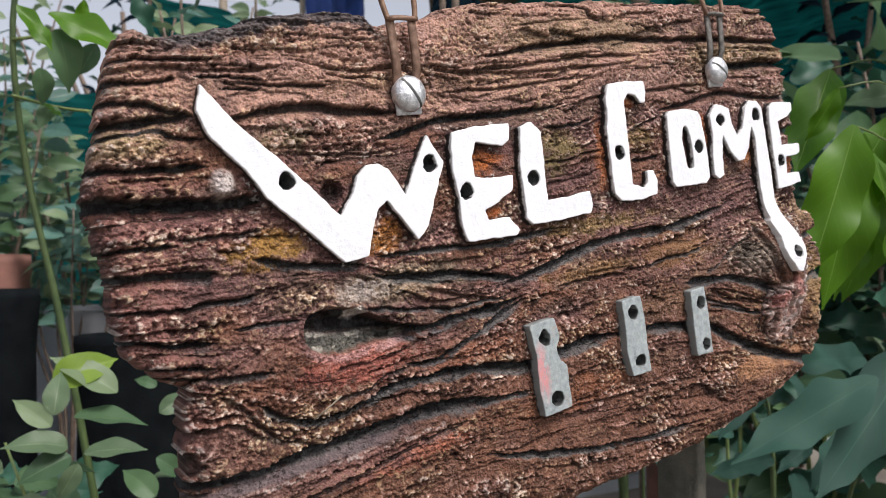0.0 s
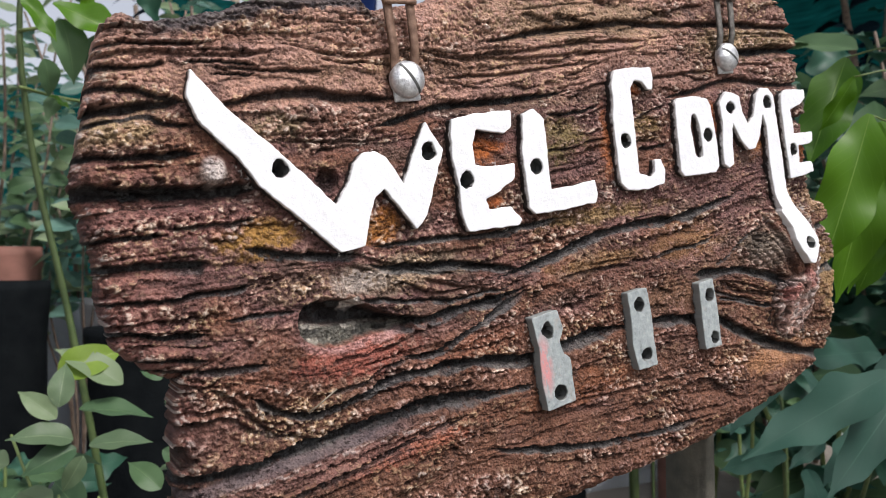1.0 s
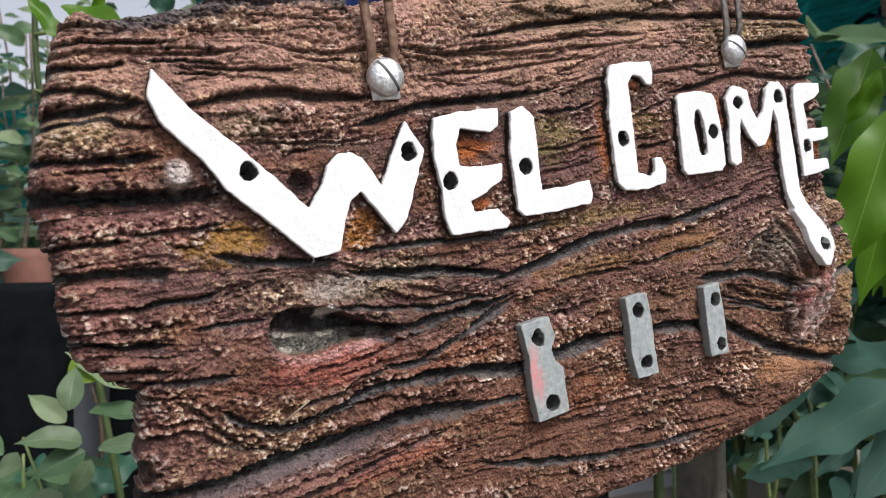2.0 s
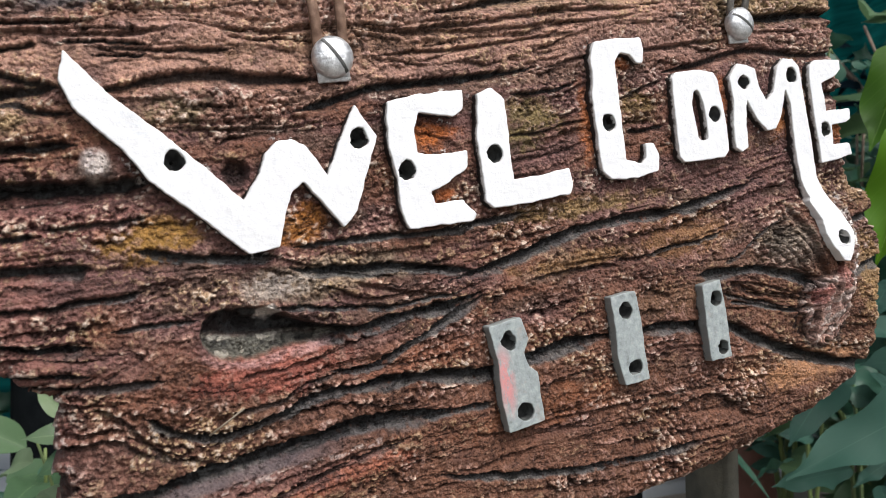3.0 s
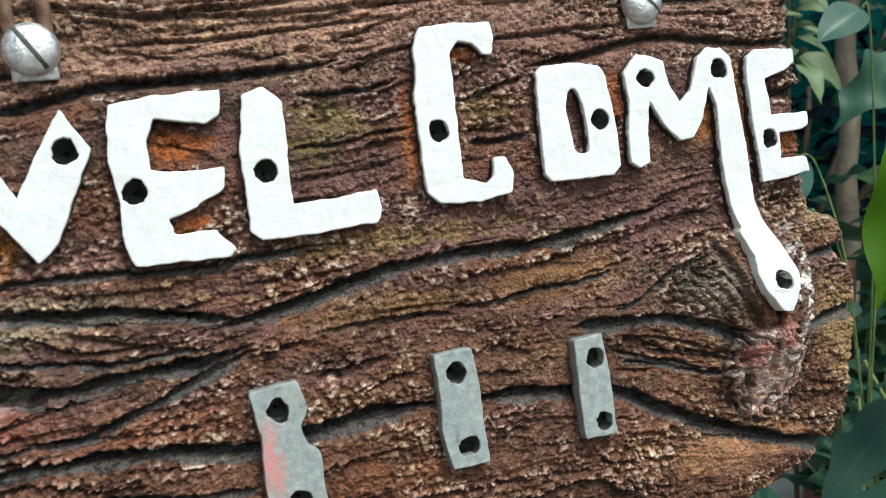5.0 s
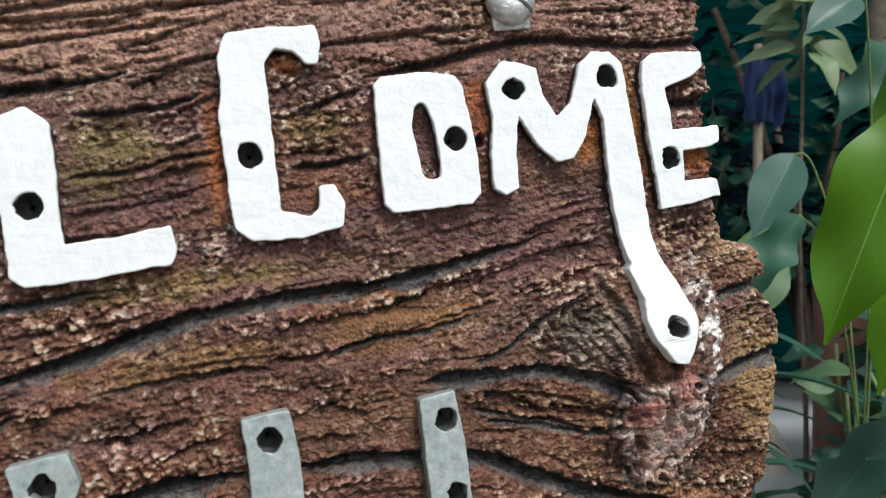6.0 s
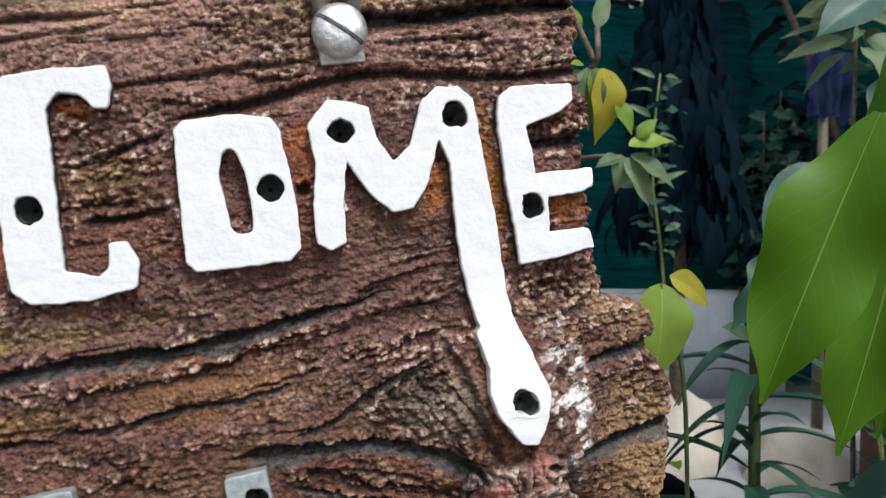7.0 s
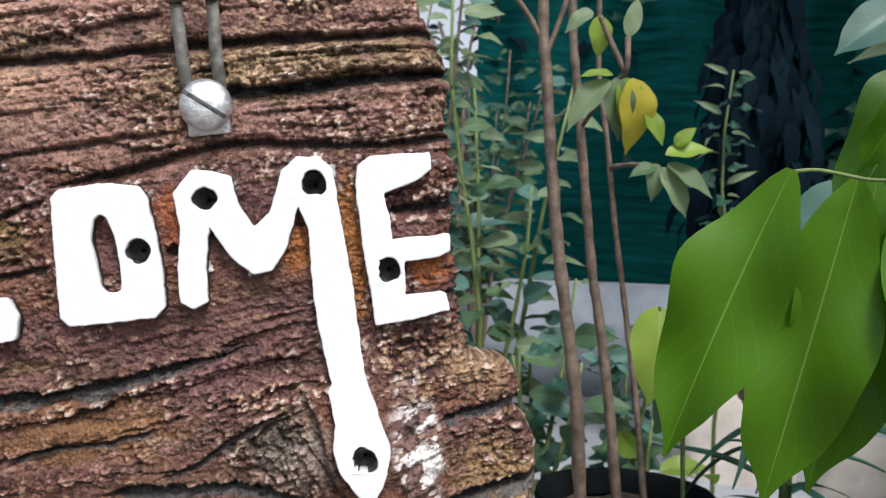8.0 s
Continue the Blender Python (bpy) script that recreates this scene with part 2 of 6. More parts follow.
def curve_points(pts, steps=6, closed=False):
    """Points of a smooth line through pts."""
    pts = [np.array(p, float) for p in pts]
    n = len(pts)
    out = []
    for i in range(n if closed else n - 1):
        p0, p1, p2, p3 = (pts[(i + k) % n] if closed else pts[min(max(i + k, 0), n - 1)] for k in (-1, 0, 1, 2))
        for s in range(steps):
            t = s / steps
            out.append(0.5 * (2 * p1 + (p2 - p0) * t + (2 * p0 - 5 * p1 + 4 * p2 - p3) * t * t + (3 * p1 - p0 - 3 * p2 + p3) * t ** 3))
    if not closed:
        out.append(pts[-1])
    return out


def box(bm, x0, x1, y0, y1, z0, z1):
    v = [bm.verts.new((x, y, z)) for x in (x0, x1) for y in (y0, y1) for z in (z0, z1)]
    for f in ((0, 1, 3, 2), (4, 6, 7, 5), (0, 4, 5, 1), (2, 3, 7, 6), (0, 2, 6, 4), (1, 5, 7, 3)):
        bm.faces.new([v[i] for i in f])
    return bm


# ---- the welcome sign: a cast cement board that imitates split wood ----
sign = empty("welcome_sign", pose(0.03, 0, 0.535, 0, -9.0, 0),
             "cast cement welcome sign imitating rough brown wood, hung from two hooks", "sign")

STEP = 0.39                       # millimetres between the points of the relief
U0, U1, V0, V1 = -214.0, 222.0, -130.0, 126.0
FACE = 4.2                       # how far the wood's mean surface lies behind the letters' faces


def lattice(x, y, seed):
    h = (x.astype(np.int64) * 374761393 + y.astype(np.int64) * 668265263 + seed * 1442695041) & 0xFFFFFFFF
    h = ((h ^ (h >> 13)) * 1274126177) & 0xFFFFFFFF
    return ((h ^ (h >> 16)) & 0xFFFF) / 65535.0


def value_noise(x, y, seed):
    xi, yi = np.floor(x), np.floor(y)
    fx, fy = x - xi, y - yi
    fx, fy = fx * fx * fx * (fx * (fx * 6 - 15) + 10), fy * fy * fy * (fy * (fy * 6 - 15) + 10)
    a, b, c, d = lattice(xi, yi, seed), lattice(xi + 1, yi, seed), lattice(xi, yi + 1, seed), lattice(xi + 1, yi + 1, seed)
    return (a + (b - a) * fx) * (1 - fy) + (c + (d - c) * fx) * fy


def fbm(x, y, seed, octaves=4, gain=0.5):
    total, amp, norm = 0, 1.0, 0
    for o in range(octaves):
        total = total + amp * (value_noise(x * 2 ** o + 17.3 * o, y * 2 ** o - 9.1 * o, seed + o) * 2 - 1)
        norm += amp
        amp *= gain
    return total / norm


def smooth(a, b, x):
    t = np.clip((x - a) / (b - a), 0, 1)
    return t * t * (3 - 2 * t)


def unit(f):
    return (f - f.mean()) / f.std()


OUTLINE_TOP = [(-181, 105), (-169, 102), (-147, 106), (-131, 110), (-109, 112), (-90, 111), (-83, 106), (-76, 107), (-58, 109), (-46, 114),
               (-20, 117), (40, 119), (110, 119), (165, 118), (184, 115), (191, 107), (194, 98), (198, 88), (199, 78), (196, 70), (198, 58),
               (197, 42), (193, 33), (195, 24), (194, 8), (197, -4), (207, -8)]
OUTLINE_LOW = [(211, -16), (207, -23), (213, -31), (213, -45), (210, -55), (206, -68), (203, -84), (193, -95), (172, -106), (135, -114),
               (85, -120), (34, -122), (-30, -120), (-90, -115), (-150, -106), (-182, -95), (-189, -78), (-188, -60), (-186, -44), (-184, -34),
               (-182, -27), (-190, -20), (-199, -10), (-203, 4), (-202, 20), (-204, 34), (-205, 48), (-201, 60), (-197, 74), (-193, 86), (-189, 98)]
outline = np.array(curve_points(OUTLINE_TOP + OUTLINE_LOW, 3, True))

# Outlines of the raised letters and plates, in millimetres on the board.
LETTERS = {
    "W": ([(-163, 83), (-153, 69), (-138, 54), (-124, 39), (-116, 29), (-110, 36), (-106, 44), (-101, 48), (-96, 48), (-91, 45), (-85, 34),
           (-77, 48), (-71, 58), (-64, 46), (-71, 31), (-76, 20), (-82, 15), (-88, 24), (-94, 33), (-99, 30), (-103, 21), (-106, 12),
           (-117, 11), (-129, 24), (-145, 40), (-150, 49), (-163, 65), (-166, 74)], [(-136, 45), (-71, 46)]),
    "E": ([(-58, 58), (-48, 59.5), (-26, 60), (-27, 53), (-31, 50), (-46, 53), (-49, 47), (-49, 38), (-45, 37), (-28, 36.5), (-29, 30), (-42, 24),
           (-46, 23), (-45, 18.5), (-33, 18), (-28, 12), (-30, 9.5), (-57, 10.5), (-59, 18), (-58.5, 30), (-60, 42), (-59, 52)], [(-54, 32)]),
    "L": ([(-20, 58), (-13, 60), (-8, 55), (-8, 44), (-9, 32), (-9, 23), (4, 23), (18, 24.5), (19, 18), (17, 14), (-2, 13), (-20, 13), (-23, 17),
           (-22.5, 30), (-23, 40), (-21, 50)], [(-16, 34)]),
    "C": ([(36.8, 69), (39.8, 75), (50.8, 76), (64.8, 75.5), (65.8, 70), (63.8, 64.5), (60.8, 65), (57.8, 69), (52.8, 70), (49.3, 66), (48.8, 50), (48.3, 36), (47.8, 24.5),
           (55.8, 22), (58.8, 24), (59.8, 30), (63.8, 30), (66.3, 24), (64.8, 17.5), (52.8, 16), (38.8, 17), (34.8, 21), (34.8, 36), (34.8, 52), (36.8, 61)], [(41.8, 41)]),
    "O": ([(79.5, 57), (82, 59.3), (96, 59.6), (104.5, 58), (106.5, 54), (107.3, 46), (108.3, 33), (107.8, 22), (105, 19), (90, 19.3), (80, 19.6), (77.8, 22), (78.5, 36), (79, 50)],
          [(102, 39)]),
    "M": ([(114, 55), (120, 61), (126, 60), (131, 58), (132, 50), (136, 42), (141, 46), (146, 58), (151, 61.5), (157, 61), (160.5, 57), (161.5, 44),
           (162.5, 26), (163, 6), (163, -4), (165, -12.5), (167, -20), (168.5, -25.5), (166.5, -33), (163, -39), (158.5, -38), (153.5, -30.5),
           (152, -23.5), (153.5, -18), (152, -8), (153.4, -6.5), (152, 3), (151, 14), (151, 28), (152, 40), (149.5, 47), (145, 36), (140, 29), (134, 28.5),
           (128, 35), (123, 44), (121, 33), (120, 22), (116, 20), (112, 23), (113, 34), (115, 45)], [(123, 52), (155, 53), (161, -27.5)]),
    "N": ([(168, 57), (172, 59.5), (190, 58.5), (190, 53.5), (185, 50.5), (175, 48), (176, 40), (176, 34), (186, 34), (193, 34), (193, 28.5), (187, 27),
           (179, 27), (178, 17), (190, 16.5), (191, 11), (180, 9.5), (168, 9), (168, 18), (167, 32), (167, 48)], [(174, 25)]),
}
COUNTER = [(91, 50), (94, 50), (96, 44), (96.5, 36), (96, 28.5), (91, 29), (90, 36), (89.5, 44)]
PLATES = [([(-31, -32), (-16, -31), (-14, -40), (-17, -45), (-15.5, -51), (-12, -54), (-12, -74), (-28.5, -74.5), (-30, -62), (-29, -46)], [(-23, -39), (-20, -68)]),
          ([(28.5, -31.5), (42, -31.5), (43, -47), (42.5, -58), (43, -70), (30, -70), (28, -57), (29, -44)], [(35.5, -38.5), (36.5, -63.5)]),
          ([(79.5, -36), (90.5, -35.5), (91.5, -48), (91.5, -71), (79, -70.5), (79, -54)], [(87, -43), (87, -65.5)])]


# Grooves: points on the board, half width, depth, and how black its wash and painted shade are.
GROOVES = [
    ([(-30, 91), (0, 95), (22, 97), (49, 99), (91, 98), (142, 98), (200, 95)], 2.0, 3.4, 0.8),
    ([(-154, 70), (-139, 72.5), (-117, 73), (-102, 70), (-81, 69)], 2.2, 3.6, 0.8),
    ([(-92, 58), (-74, 61.5), (-60, 64.5), (-45, 64.5), (-19, 65), (12, 67.5)], 2.0, 3.4, 1.0),
    ([(17, 67), (36, 70), (71, 71), (100, 73), (118, 73)], 0.9, 1.6, 0.6),
    ([(-212, 44), (-193, 43), (-179, 41.5), (-160, 39.5), (-143, 40)], 4.2, 7.0, 1.0),
    ([(-210, 70), (-183, 71), (-167, 72.5)], 2.0, 3.6, 0.9),
    ([(-212, 56.5), (-186, 54.5), (-164, 54)], 1.9, 3.6, 0.95),
    ([(-212, 19), (-183, 17), (-166, 15)], 2.2, 4.0, 0.95),
    ([(-212, 8), (-185, 4.5), (-172, 5), (-160, 4), (-152, 5)], 1.1, 2.4, 0.85),
    ([(-212, -3), (-195, -5), (-185, -8), (-170, -10)], 1.5, 3.2, 0.95),
    ([(-163, -6), (-151, -7), (-136, -8)], 0.8, 1.8, 0.8),
    ([(-194, 89), (-175, 90), (-150, 88), (-128, 90)], 0.9, 1.6, 0.5),
    ([(-150, 84), (-130, 82), (-110, 81)], 0.9, 1.8, 0.8),
    ([(-212, -13), (-192, -15), (-171, -19)], 1.0, 2.2, 0.9),
    ([(-212, -17), (-188, -19.5), (-168, -23.5), (-150, -25)], 1.0, 2.2, 0.8),
    ([(-152, 18), (-137, 14), (-123, 11), (-106, 9)], 1.6, 2.8, 0.9),
    ([(-102, 4), (-94, 1.5), (-85, 1), (-76, -1), (-63, -2), (-44, -6.5), (-28, -10)], 1.9, 3.4, 1.0),
    ([(-100, 11), (-80, 10.5), (-61, 9.5), (-42, 7.5), (-21, 9), (2, 9)], 1.2, 2.2, 0.9),
    ([(-80, -5), (-71, -9), (-55, -14), (-40, -17)], 0.9, 1.6, 0.4),
    ([(-112, -8), (-84, -14), (-65, -17), (-37, -16)], 0.8, 1.6, 0.9),
    ([(-42, -12), (-14, -8), (4, -4), (20, -1), (44, 0), (73, 0), (98, 2), (132, 7)], 2.1, 3.4, 0.9),
    ([(-112, -13), (-95, -20), (-80, -22.5), (-66, -21), (-46, -20.5), (-29, -18.5)], 2.0, 3.4, 1.0),
    ([(-126, -11), (-110, -14.5), (-94, -20), (-84, -22)], 3.4, 6.0, 1.0),
    ([(-94, -35), (-78, -37), (-64, -32), (-51, -28), (-25, -19)], 1.4, 2.6, 0.9),
    ([(-127, -30), (-112, -30), (-96, -29), (-84, -27)], 0.7, 1.2, 0.6),
    ([(-129, -41), (-115, -41), (-100, -37), (-92, -36)], 0.8, 1.4, 0.7),
    ([(-120, -47), (-96, -42), (-81, -43), (-72, -42)], 1.6, 2.4, 0.9),
    ([(-84, -44), (-73, -43.5), (-60, -44.5), (-46, -47), (-32, -49.5), (-11, -48), (12, -47), (34, -48.5)], 2.3, 3.8, 1.0),
    ([(34, -48.5), (64, -51), (79, -53.5), (99, -58), (118, -69), (141, -80), (169, -91), (200, -99)], 2.4, 4.0, 1.0),
    ([(-210, -57), (-167, -61), (-139, -58.5), (-119, -58.5), (-102, -57), (-85, -56), (-71, -58), (-50, -60)], 3.2, 4.6, 1.0),
    ([(-173, -29), (-163, -37), (-154, -50), (-141, -55)], 1.0, 1.8, 0.6),
    ([(-210, -42), (-172, -40), (-162, -46), (-150, -54)], 1.0, 1.8, 0.6),
    ([(-210, -78), (-160, -77), (-125, -74), (-93, -69), (-70, -67)], 1.2, 2.0, 0.7),
    ([(82, -32), (101, -33), (121, -35), (141, -42), (153, -50)], 2.2, 3.8, 1.0),
    ([(97, -43), (114, -49), (134, -56)], 0.9, 1.5, 0.8),
    ([(104, -39), (120, -43), (138, -50)], 0.7, 1.2, 0.6),
    ([(54, -18), (72, -17), (91, -16), (101, -14)], 0.8, 1.4, 0.8),
    ([(99, -29), (112, -26), (124, -19), (140, -14)], 1.0, 1.8, 0.8),
    ([(-5, -18), (10, -18), (28, -18), (40, -20)], 0.9, 1.6, 0.6),
    ([(96, -73), (113, -76), (131, -77)], 0.7, 1.2, 0.4),
    ([(-60, -84), (-29, -92), (-2, -98), (32, -103), (80, -107)], 1.6, 2.8, 0.9),
    ([(78, 60.5), (103, 63.5), (123, 67), (144, 67), (168, 63.5), (210, 63)], 1.7, 3.0, 0.8),
    ([(126, 84), (150, 82.5), (175, 83.5), (210, 82)], 2.4, 4.2, 1.0),
    ([(176, 43), (186, 43), (210, 43)], 1.8, 3.4, 1.0),
    ([(151, -44), (147, -54), (150, -66), (146, -78)], 1.4, 2.6, 0.8),
    ([(184, -22), (198, -21), (222, -19)], 1.6, 2.8, 0.9),
    ([(177, -48), (192, -46.5), (222, -44)], 2.2, 3.6, 1.0),
    ([(-200, 93), (-171, 93), (-158, 93)], 0.9, 2.0, 0.8),
    ([(-202, 86), (-179, 85), (-170, 86.5)], 1.1, 2.4, 0.85),
    ([(-163, 86.5), (-151, 86), (-137, 84)], 0.7, 1.8, 0.95),
    ([(-154, 82), (-146, 81), (-138, 81)], 0.7, 1.6, 0.9),
    ([(-202, 79), (-182, 77), (-174, 74.5), (-165, 72.5)], 1.3, 2.8, 0.9),
    ([(-208, 66), (-194, 67), (-180, 68), (-173, 65), (-164, 64)], 1.1, 2.4, 0.9),
    ([(-178, 29), (-162, 28), (-146, 28.5)], 0.9, 1.8, 0.8),
    ([(-212, 28.5), (-190, 27.5), (-180, 27)], 1.3, 2.6, 0.9),
    ([(-158, -36), (-146, -45), (-130, -48), (-112, -44.5)], 1.3, 2.8, 0.85),
    ([(-62, -61), (-44, -61), (-31, -62)], 1.0, 2.2, 0.9),
    ([(100, -48), (111, -50), (132, -57), (147, -59)], 0.8, 1.6, 0.9),
    ([(161, -37), (162, -42), (158, -51), (158, -66)], 1.3, 3.2, 1.0),
    ([(143, -8), (147, -20), (150, -34), (154, -46)], 1.5, 2.2, 0.45),
    ([(55, 52), (66, 55), (76, 57)], 1.0, 1.8, 0.7),
    ([(54, 37), (62, 36), (75, 37)], 1.2, 2.2, 0.9),
    ([(-8, 40), (8, 41), (24, 43), (34, 44)], 0.7, 1.3, 0.8),
    ([(-8, 31), (8, 31), (26, 33)], 0.6, 1.1, 0.6),
    ([(-2, 57), (16, 57), (30, 59)], 1.0, 1.8, 0.9),
    ([(-136, 57), (-120, 55), (-100, 53), (-80, 54)], 0.6, 1.0, 0.4),
    ([(-125, 92), (-100, 87), (-70, 88), (-40, 84), (0, 84), (60, 86)], 0.9, 1.8, 0.5),
    ([(-60, 76), (-20, 77), (20, 80), (34, 81)], 0.8, 1.6, 0.6),
    ([(-50, 84), (-10, 87), (30, 90), (70, 90)], 0.9, 1.8, 0.6),
    ([(-20, -62), (20, -60), (70, -62), (105, -70)], 0.6, 1.1, 0.3),
    ([(-40, -74), (0, -77), (50, -80), (90, -84)], 0.8, 1.4, 0.5),
]

nu, nv = int((U1 - U0) / STEP) + 1, int((V1 - V0) / STEP) + 1
gu, gv = np.meshgrid(U0 + STEP * np.arange(nu), V0 + STEP * np.arange(nv))


def to_line(px, py, line):
    """Distance to a broken line, how far along it (0 to 1), and whether above it (1) or below (-1)."""
    line = np.asarray(line, float)
    best, along, above = np.full(px.shape, 1e9), np.zeros(px.shape), np.ones(px.shape)
    n = len(line) - 1
    for i in range(n):
        (ax, ay), (bx, by) = line[i], line[i + 1]
        dx, dy = bx - ax, by - ay
        t = np.clip(((px - ax) * dx + (py - ay) * dy) / (dx * dx + dy * dy + 1e-9), 0, 1)
        d = np.hypot(px - ax - t * dx, py - ay - t * dy)
        nearer = d < best
        best, along = np.where(nearer, d, best), np.where(nearer, (i + t) / n, along)
        above = np.where(nearer, np.where(dx * (py - ay) - dy * (px - ax) > 0, 1, -1), above)
    return best, along, above


def inside(px, py, poly):
    poly = np.asarray(poly, float)
    hit = np.zeros(px.shape, bool)
    for (ax, ay), (bx, by) in zip(poly, np.roll(poly, -1, 0)):
        if ay != by:
            hit ^= ((ay > py) != (by > py)) & (px < (bx - ax) * (py - ay) / (by - ay) + ax)
    return hit


def finer(coarse):
    """From every fourth point to all of them."""
    iu, iv = np.minimum(np.arange(nu) / 4, coarse.shape[1] - 1.001), np.minimum(np.arange(nv) / 4, coarse.shape[0] - 1.001)
    a, b = iu.astype(int), iv.astype(int)[:, None]
    fu, fv = iu - a, (iv - b.ravel())[:, None]
    return (coarse[b, a] * (1 - fu) + coarse[b, a + 1] * fu) * (1 - fv) + (coarse[b + 1, a] * (1 - fu) + coarse[b + 1, a + 1] * fu) * fv


cu, cv = gu[::4, ::4], gv[::4, ::4]
if cu.shape[1] * 4 < nu + 4:
    cu = np.pad(cu, ((0, 1), (0, 1)), "edge")
    cu[:, -1] += 4 * STEP
    cv = np.pad(cv, ((0, 1), (0, 1)), "edge")
    cv[-1] += 4 * STEP

# How the grain runs: along the nearest grooves.
run, weight = np.zeros(cu.shape), np.full(cu.shape, 0.004)
for line, *_ in GROOVES:
    line = curve_points(line, 3)
    for (ax, ay), (bx, by) in zip(line, line[1:]):
        ang = math.atan2(by - ay, bx - ax)
        if abs(ang) > 1.0:
            continue
        w = math.hypot(bx - ax, by - ay) / ((cu - (ax + bx) / 2) ** 2 + 3 * (cv - (ay + by) / 2) ** 2 + 40) ** 1.3
        run, weight = run + w * ang, weight + w
run = run / weight + 0.10 * fbm(cu / 35, cv / 12, 5, 3)
# the grain bends round the knot hole and the knot by the last stroke
for kx, ky, size in ((-122, -16, 20), (150, -28, 16)):
    dx, dy = cu - kx, cv - ky
    run += np.exp(-(dx * dx + 2.5 * dy * dy) / (2 * size * size)) * np.clip(-dx * dy / (size * size), -1, 1) * 0.9
run = finer(run)
cosr, sinr = np.cos(run), np.sin(run)


def combed(f, reach):
    """The field f smeared along the grain by reach millimetres either way."""
    total, count = f.copy(), 1
    for sign_ in (1, -1):
        x, y = np.meshgrid(np.arange(nu, dtype=float), np.arange(nv, dtype=float))
        for _ in range(int(reach / 1.0)):
            i, j = np.clip(y + 0.5, 0, nv - 1).astype(int), np.clip(x + 0.5, 0, nu - 1).astype(int)
            x += sign_ * cosr[i, j] * 1.0 / STEP
            y += sign_ * sinr[i, j] * 1.0 / STEP
            total += f[np.clip(y + 0.5, 0, nv - 1).astype(int), np.clip(x + 0.5, 0, nu - 1).astype(int)]
            count += 1
    return unit(total / count)


def grains(x, y, seed):
    """Rounded crumbs, about one to a unit square."""
    xi, yi = np.floor(x), np.floor(y)
    best = np.full(x.shape, 9.0)
    for dx in (-1, 0, 1):
        for dy in (-1, 0, 1):
            cx, cy = xi + dx, yi + dy
            best = np.minimum(best, (cx + lattice(cx, cy, seed) - x) ** 2 + (cy + lattice(cx, cy, seed + 7) - y) ** 2)
    return 1 - 1.6 * np.sqrt(best)


# a coordinate that runs across the grain
slope = np.tan(np.clip(run, -0.7, 0.7)) * STEP
psi = np.cumsum(slope, 1)
psi = gv - (psi - psi[:, nu // 2:nu // 2 + 1])

broad = combed(value_noise(gu / 9, gv / 6.5, 11), 34)
fine = combed(value_noise(gu / 1.5, gv / 1.1, 13), 7)
crumb = fbm(gu / 2.6, gv / 2.2, 21, 4, 0.6)
grit = fbm(gu / 1.1, gv / 1.0, 31, 2, 0.6)
patchy = fbm(gu / 26, gv / 15, 41, 3)
lumpy = fbm(gu / 7, gv / 4.5, 51, 3)
warp_u, warp_v = gu + 0.7 * crumb, gv + 0.7 * lumpy
small, large = grains(warp_u / 1.75, warp_v / 1.5, 101), grains(warp_u / 3.0, warp_v / 2.2, 131)


def layers(period, seed, ragged):
    """Split layers along the grain: each juts out at its lower edge and slopes back upwards."""
    f = psi / period + 1.1 * fbm(gu / 60, psi / (2.2 * period), seed, 3) + ragged * (0.6 * crumb + 0.5 * lumpy) / period
    f = f - np.floor(f)
    strong = smooth(-0.12, 0.3, fbm(gu / 26, psi / (1.3 * period), seed + 5, 3))
    return -(f ** 1.7) * strong, smooth(0.84, 0.94, f) * strong, smooth(0.45, 0.10, f) * strong


thick_layer, thick_line, thick_lip = layers(8.5, 201, 1.6)
thin_layer, thin_line, thin_lip = layers(3.9, 221, 0.8)

edge_wobble = 1.2 * fbm(gu / 5, gv / 3.2, 61, 3) + 2.0 * (thick_layer + 0.3) * smooth(120, 190, np.abs(gu)) + 0.5 * small
shore = finer(np.where(inside(cu, cv, outline), 1, -1) * to_line(cu, cv, np.vstack([outline, outline[:1]]))[0]) + edge_wobble

near_letters = np.full(cu.shape, 1e9)
on_letters = np.zeros(cu.shape, bool)
for pts, _ in list(LETTERS.values()) + PLATES:
    near_letters = np.minimum(near_letters, to_line(cu, cv, pts + pts[:1])[0])
    on_letters |= inside(cu, cv, pts)
near_letters = finer(np.where(on_letters, 0, near_letters))
calm = 0.4 + 0.6 * smooth(2, 12, near_letters)


def swell(u, v):
    """How far the bark-like lump under the last stroke stands out."""
    return 13.0 * smooth(1.0, 0.15, np.hypot((u - 163) / 36, (v + 36) / 42))


# crumbs sit in rows on the lips of the layers; the planes between them are trowelled almost smooth
gate = smooth(-0.35, 0.15, lumpy + 0.8 * patchy)
lip_row_all = np.maximum(thick_lip, 0.75 * thin_lip)
crumbly = np.clip(0.46 + 0.75 * lip_row_all * gate + 0.5 * smooth(-0.1, 0.4, patchy), 0, 1.25)
smooth_spot = np.zeros(gu.shape)
for su, sv, ru, rv in ((80, -12, 28, 7), (150, -92, 34, 9), (-170, 9, 18, 6), (-150, 79, 22, 6), (-30, -86, 60, 10), (60, 26, 14, 5), (-118, -32, 18, 6), (-110, 78, 34, 5), (20, 104, 40, 5)):
    smooth_spot = np.maximum(smooth_spot, smooth(1.15, 0.6, np.hypot((gu - su) / ru, (gv - sv) / rv) + 0.3 * lumpy))
crumbly *= 1 - 0.65 * smooth_spot
nugget = 0.9 * smooth(-0.35, 0.4, small) + 0.6 * smooth(-0.25, 0.4, large) + 0.7 * crumb
clod = unit(nugget)
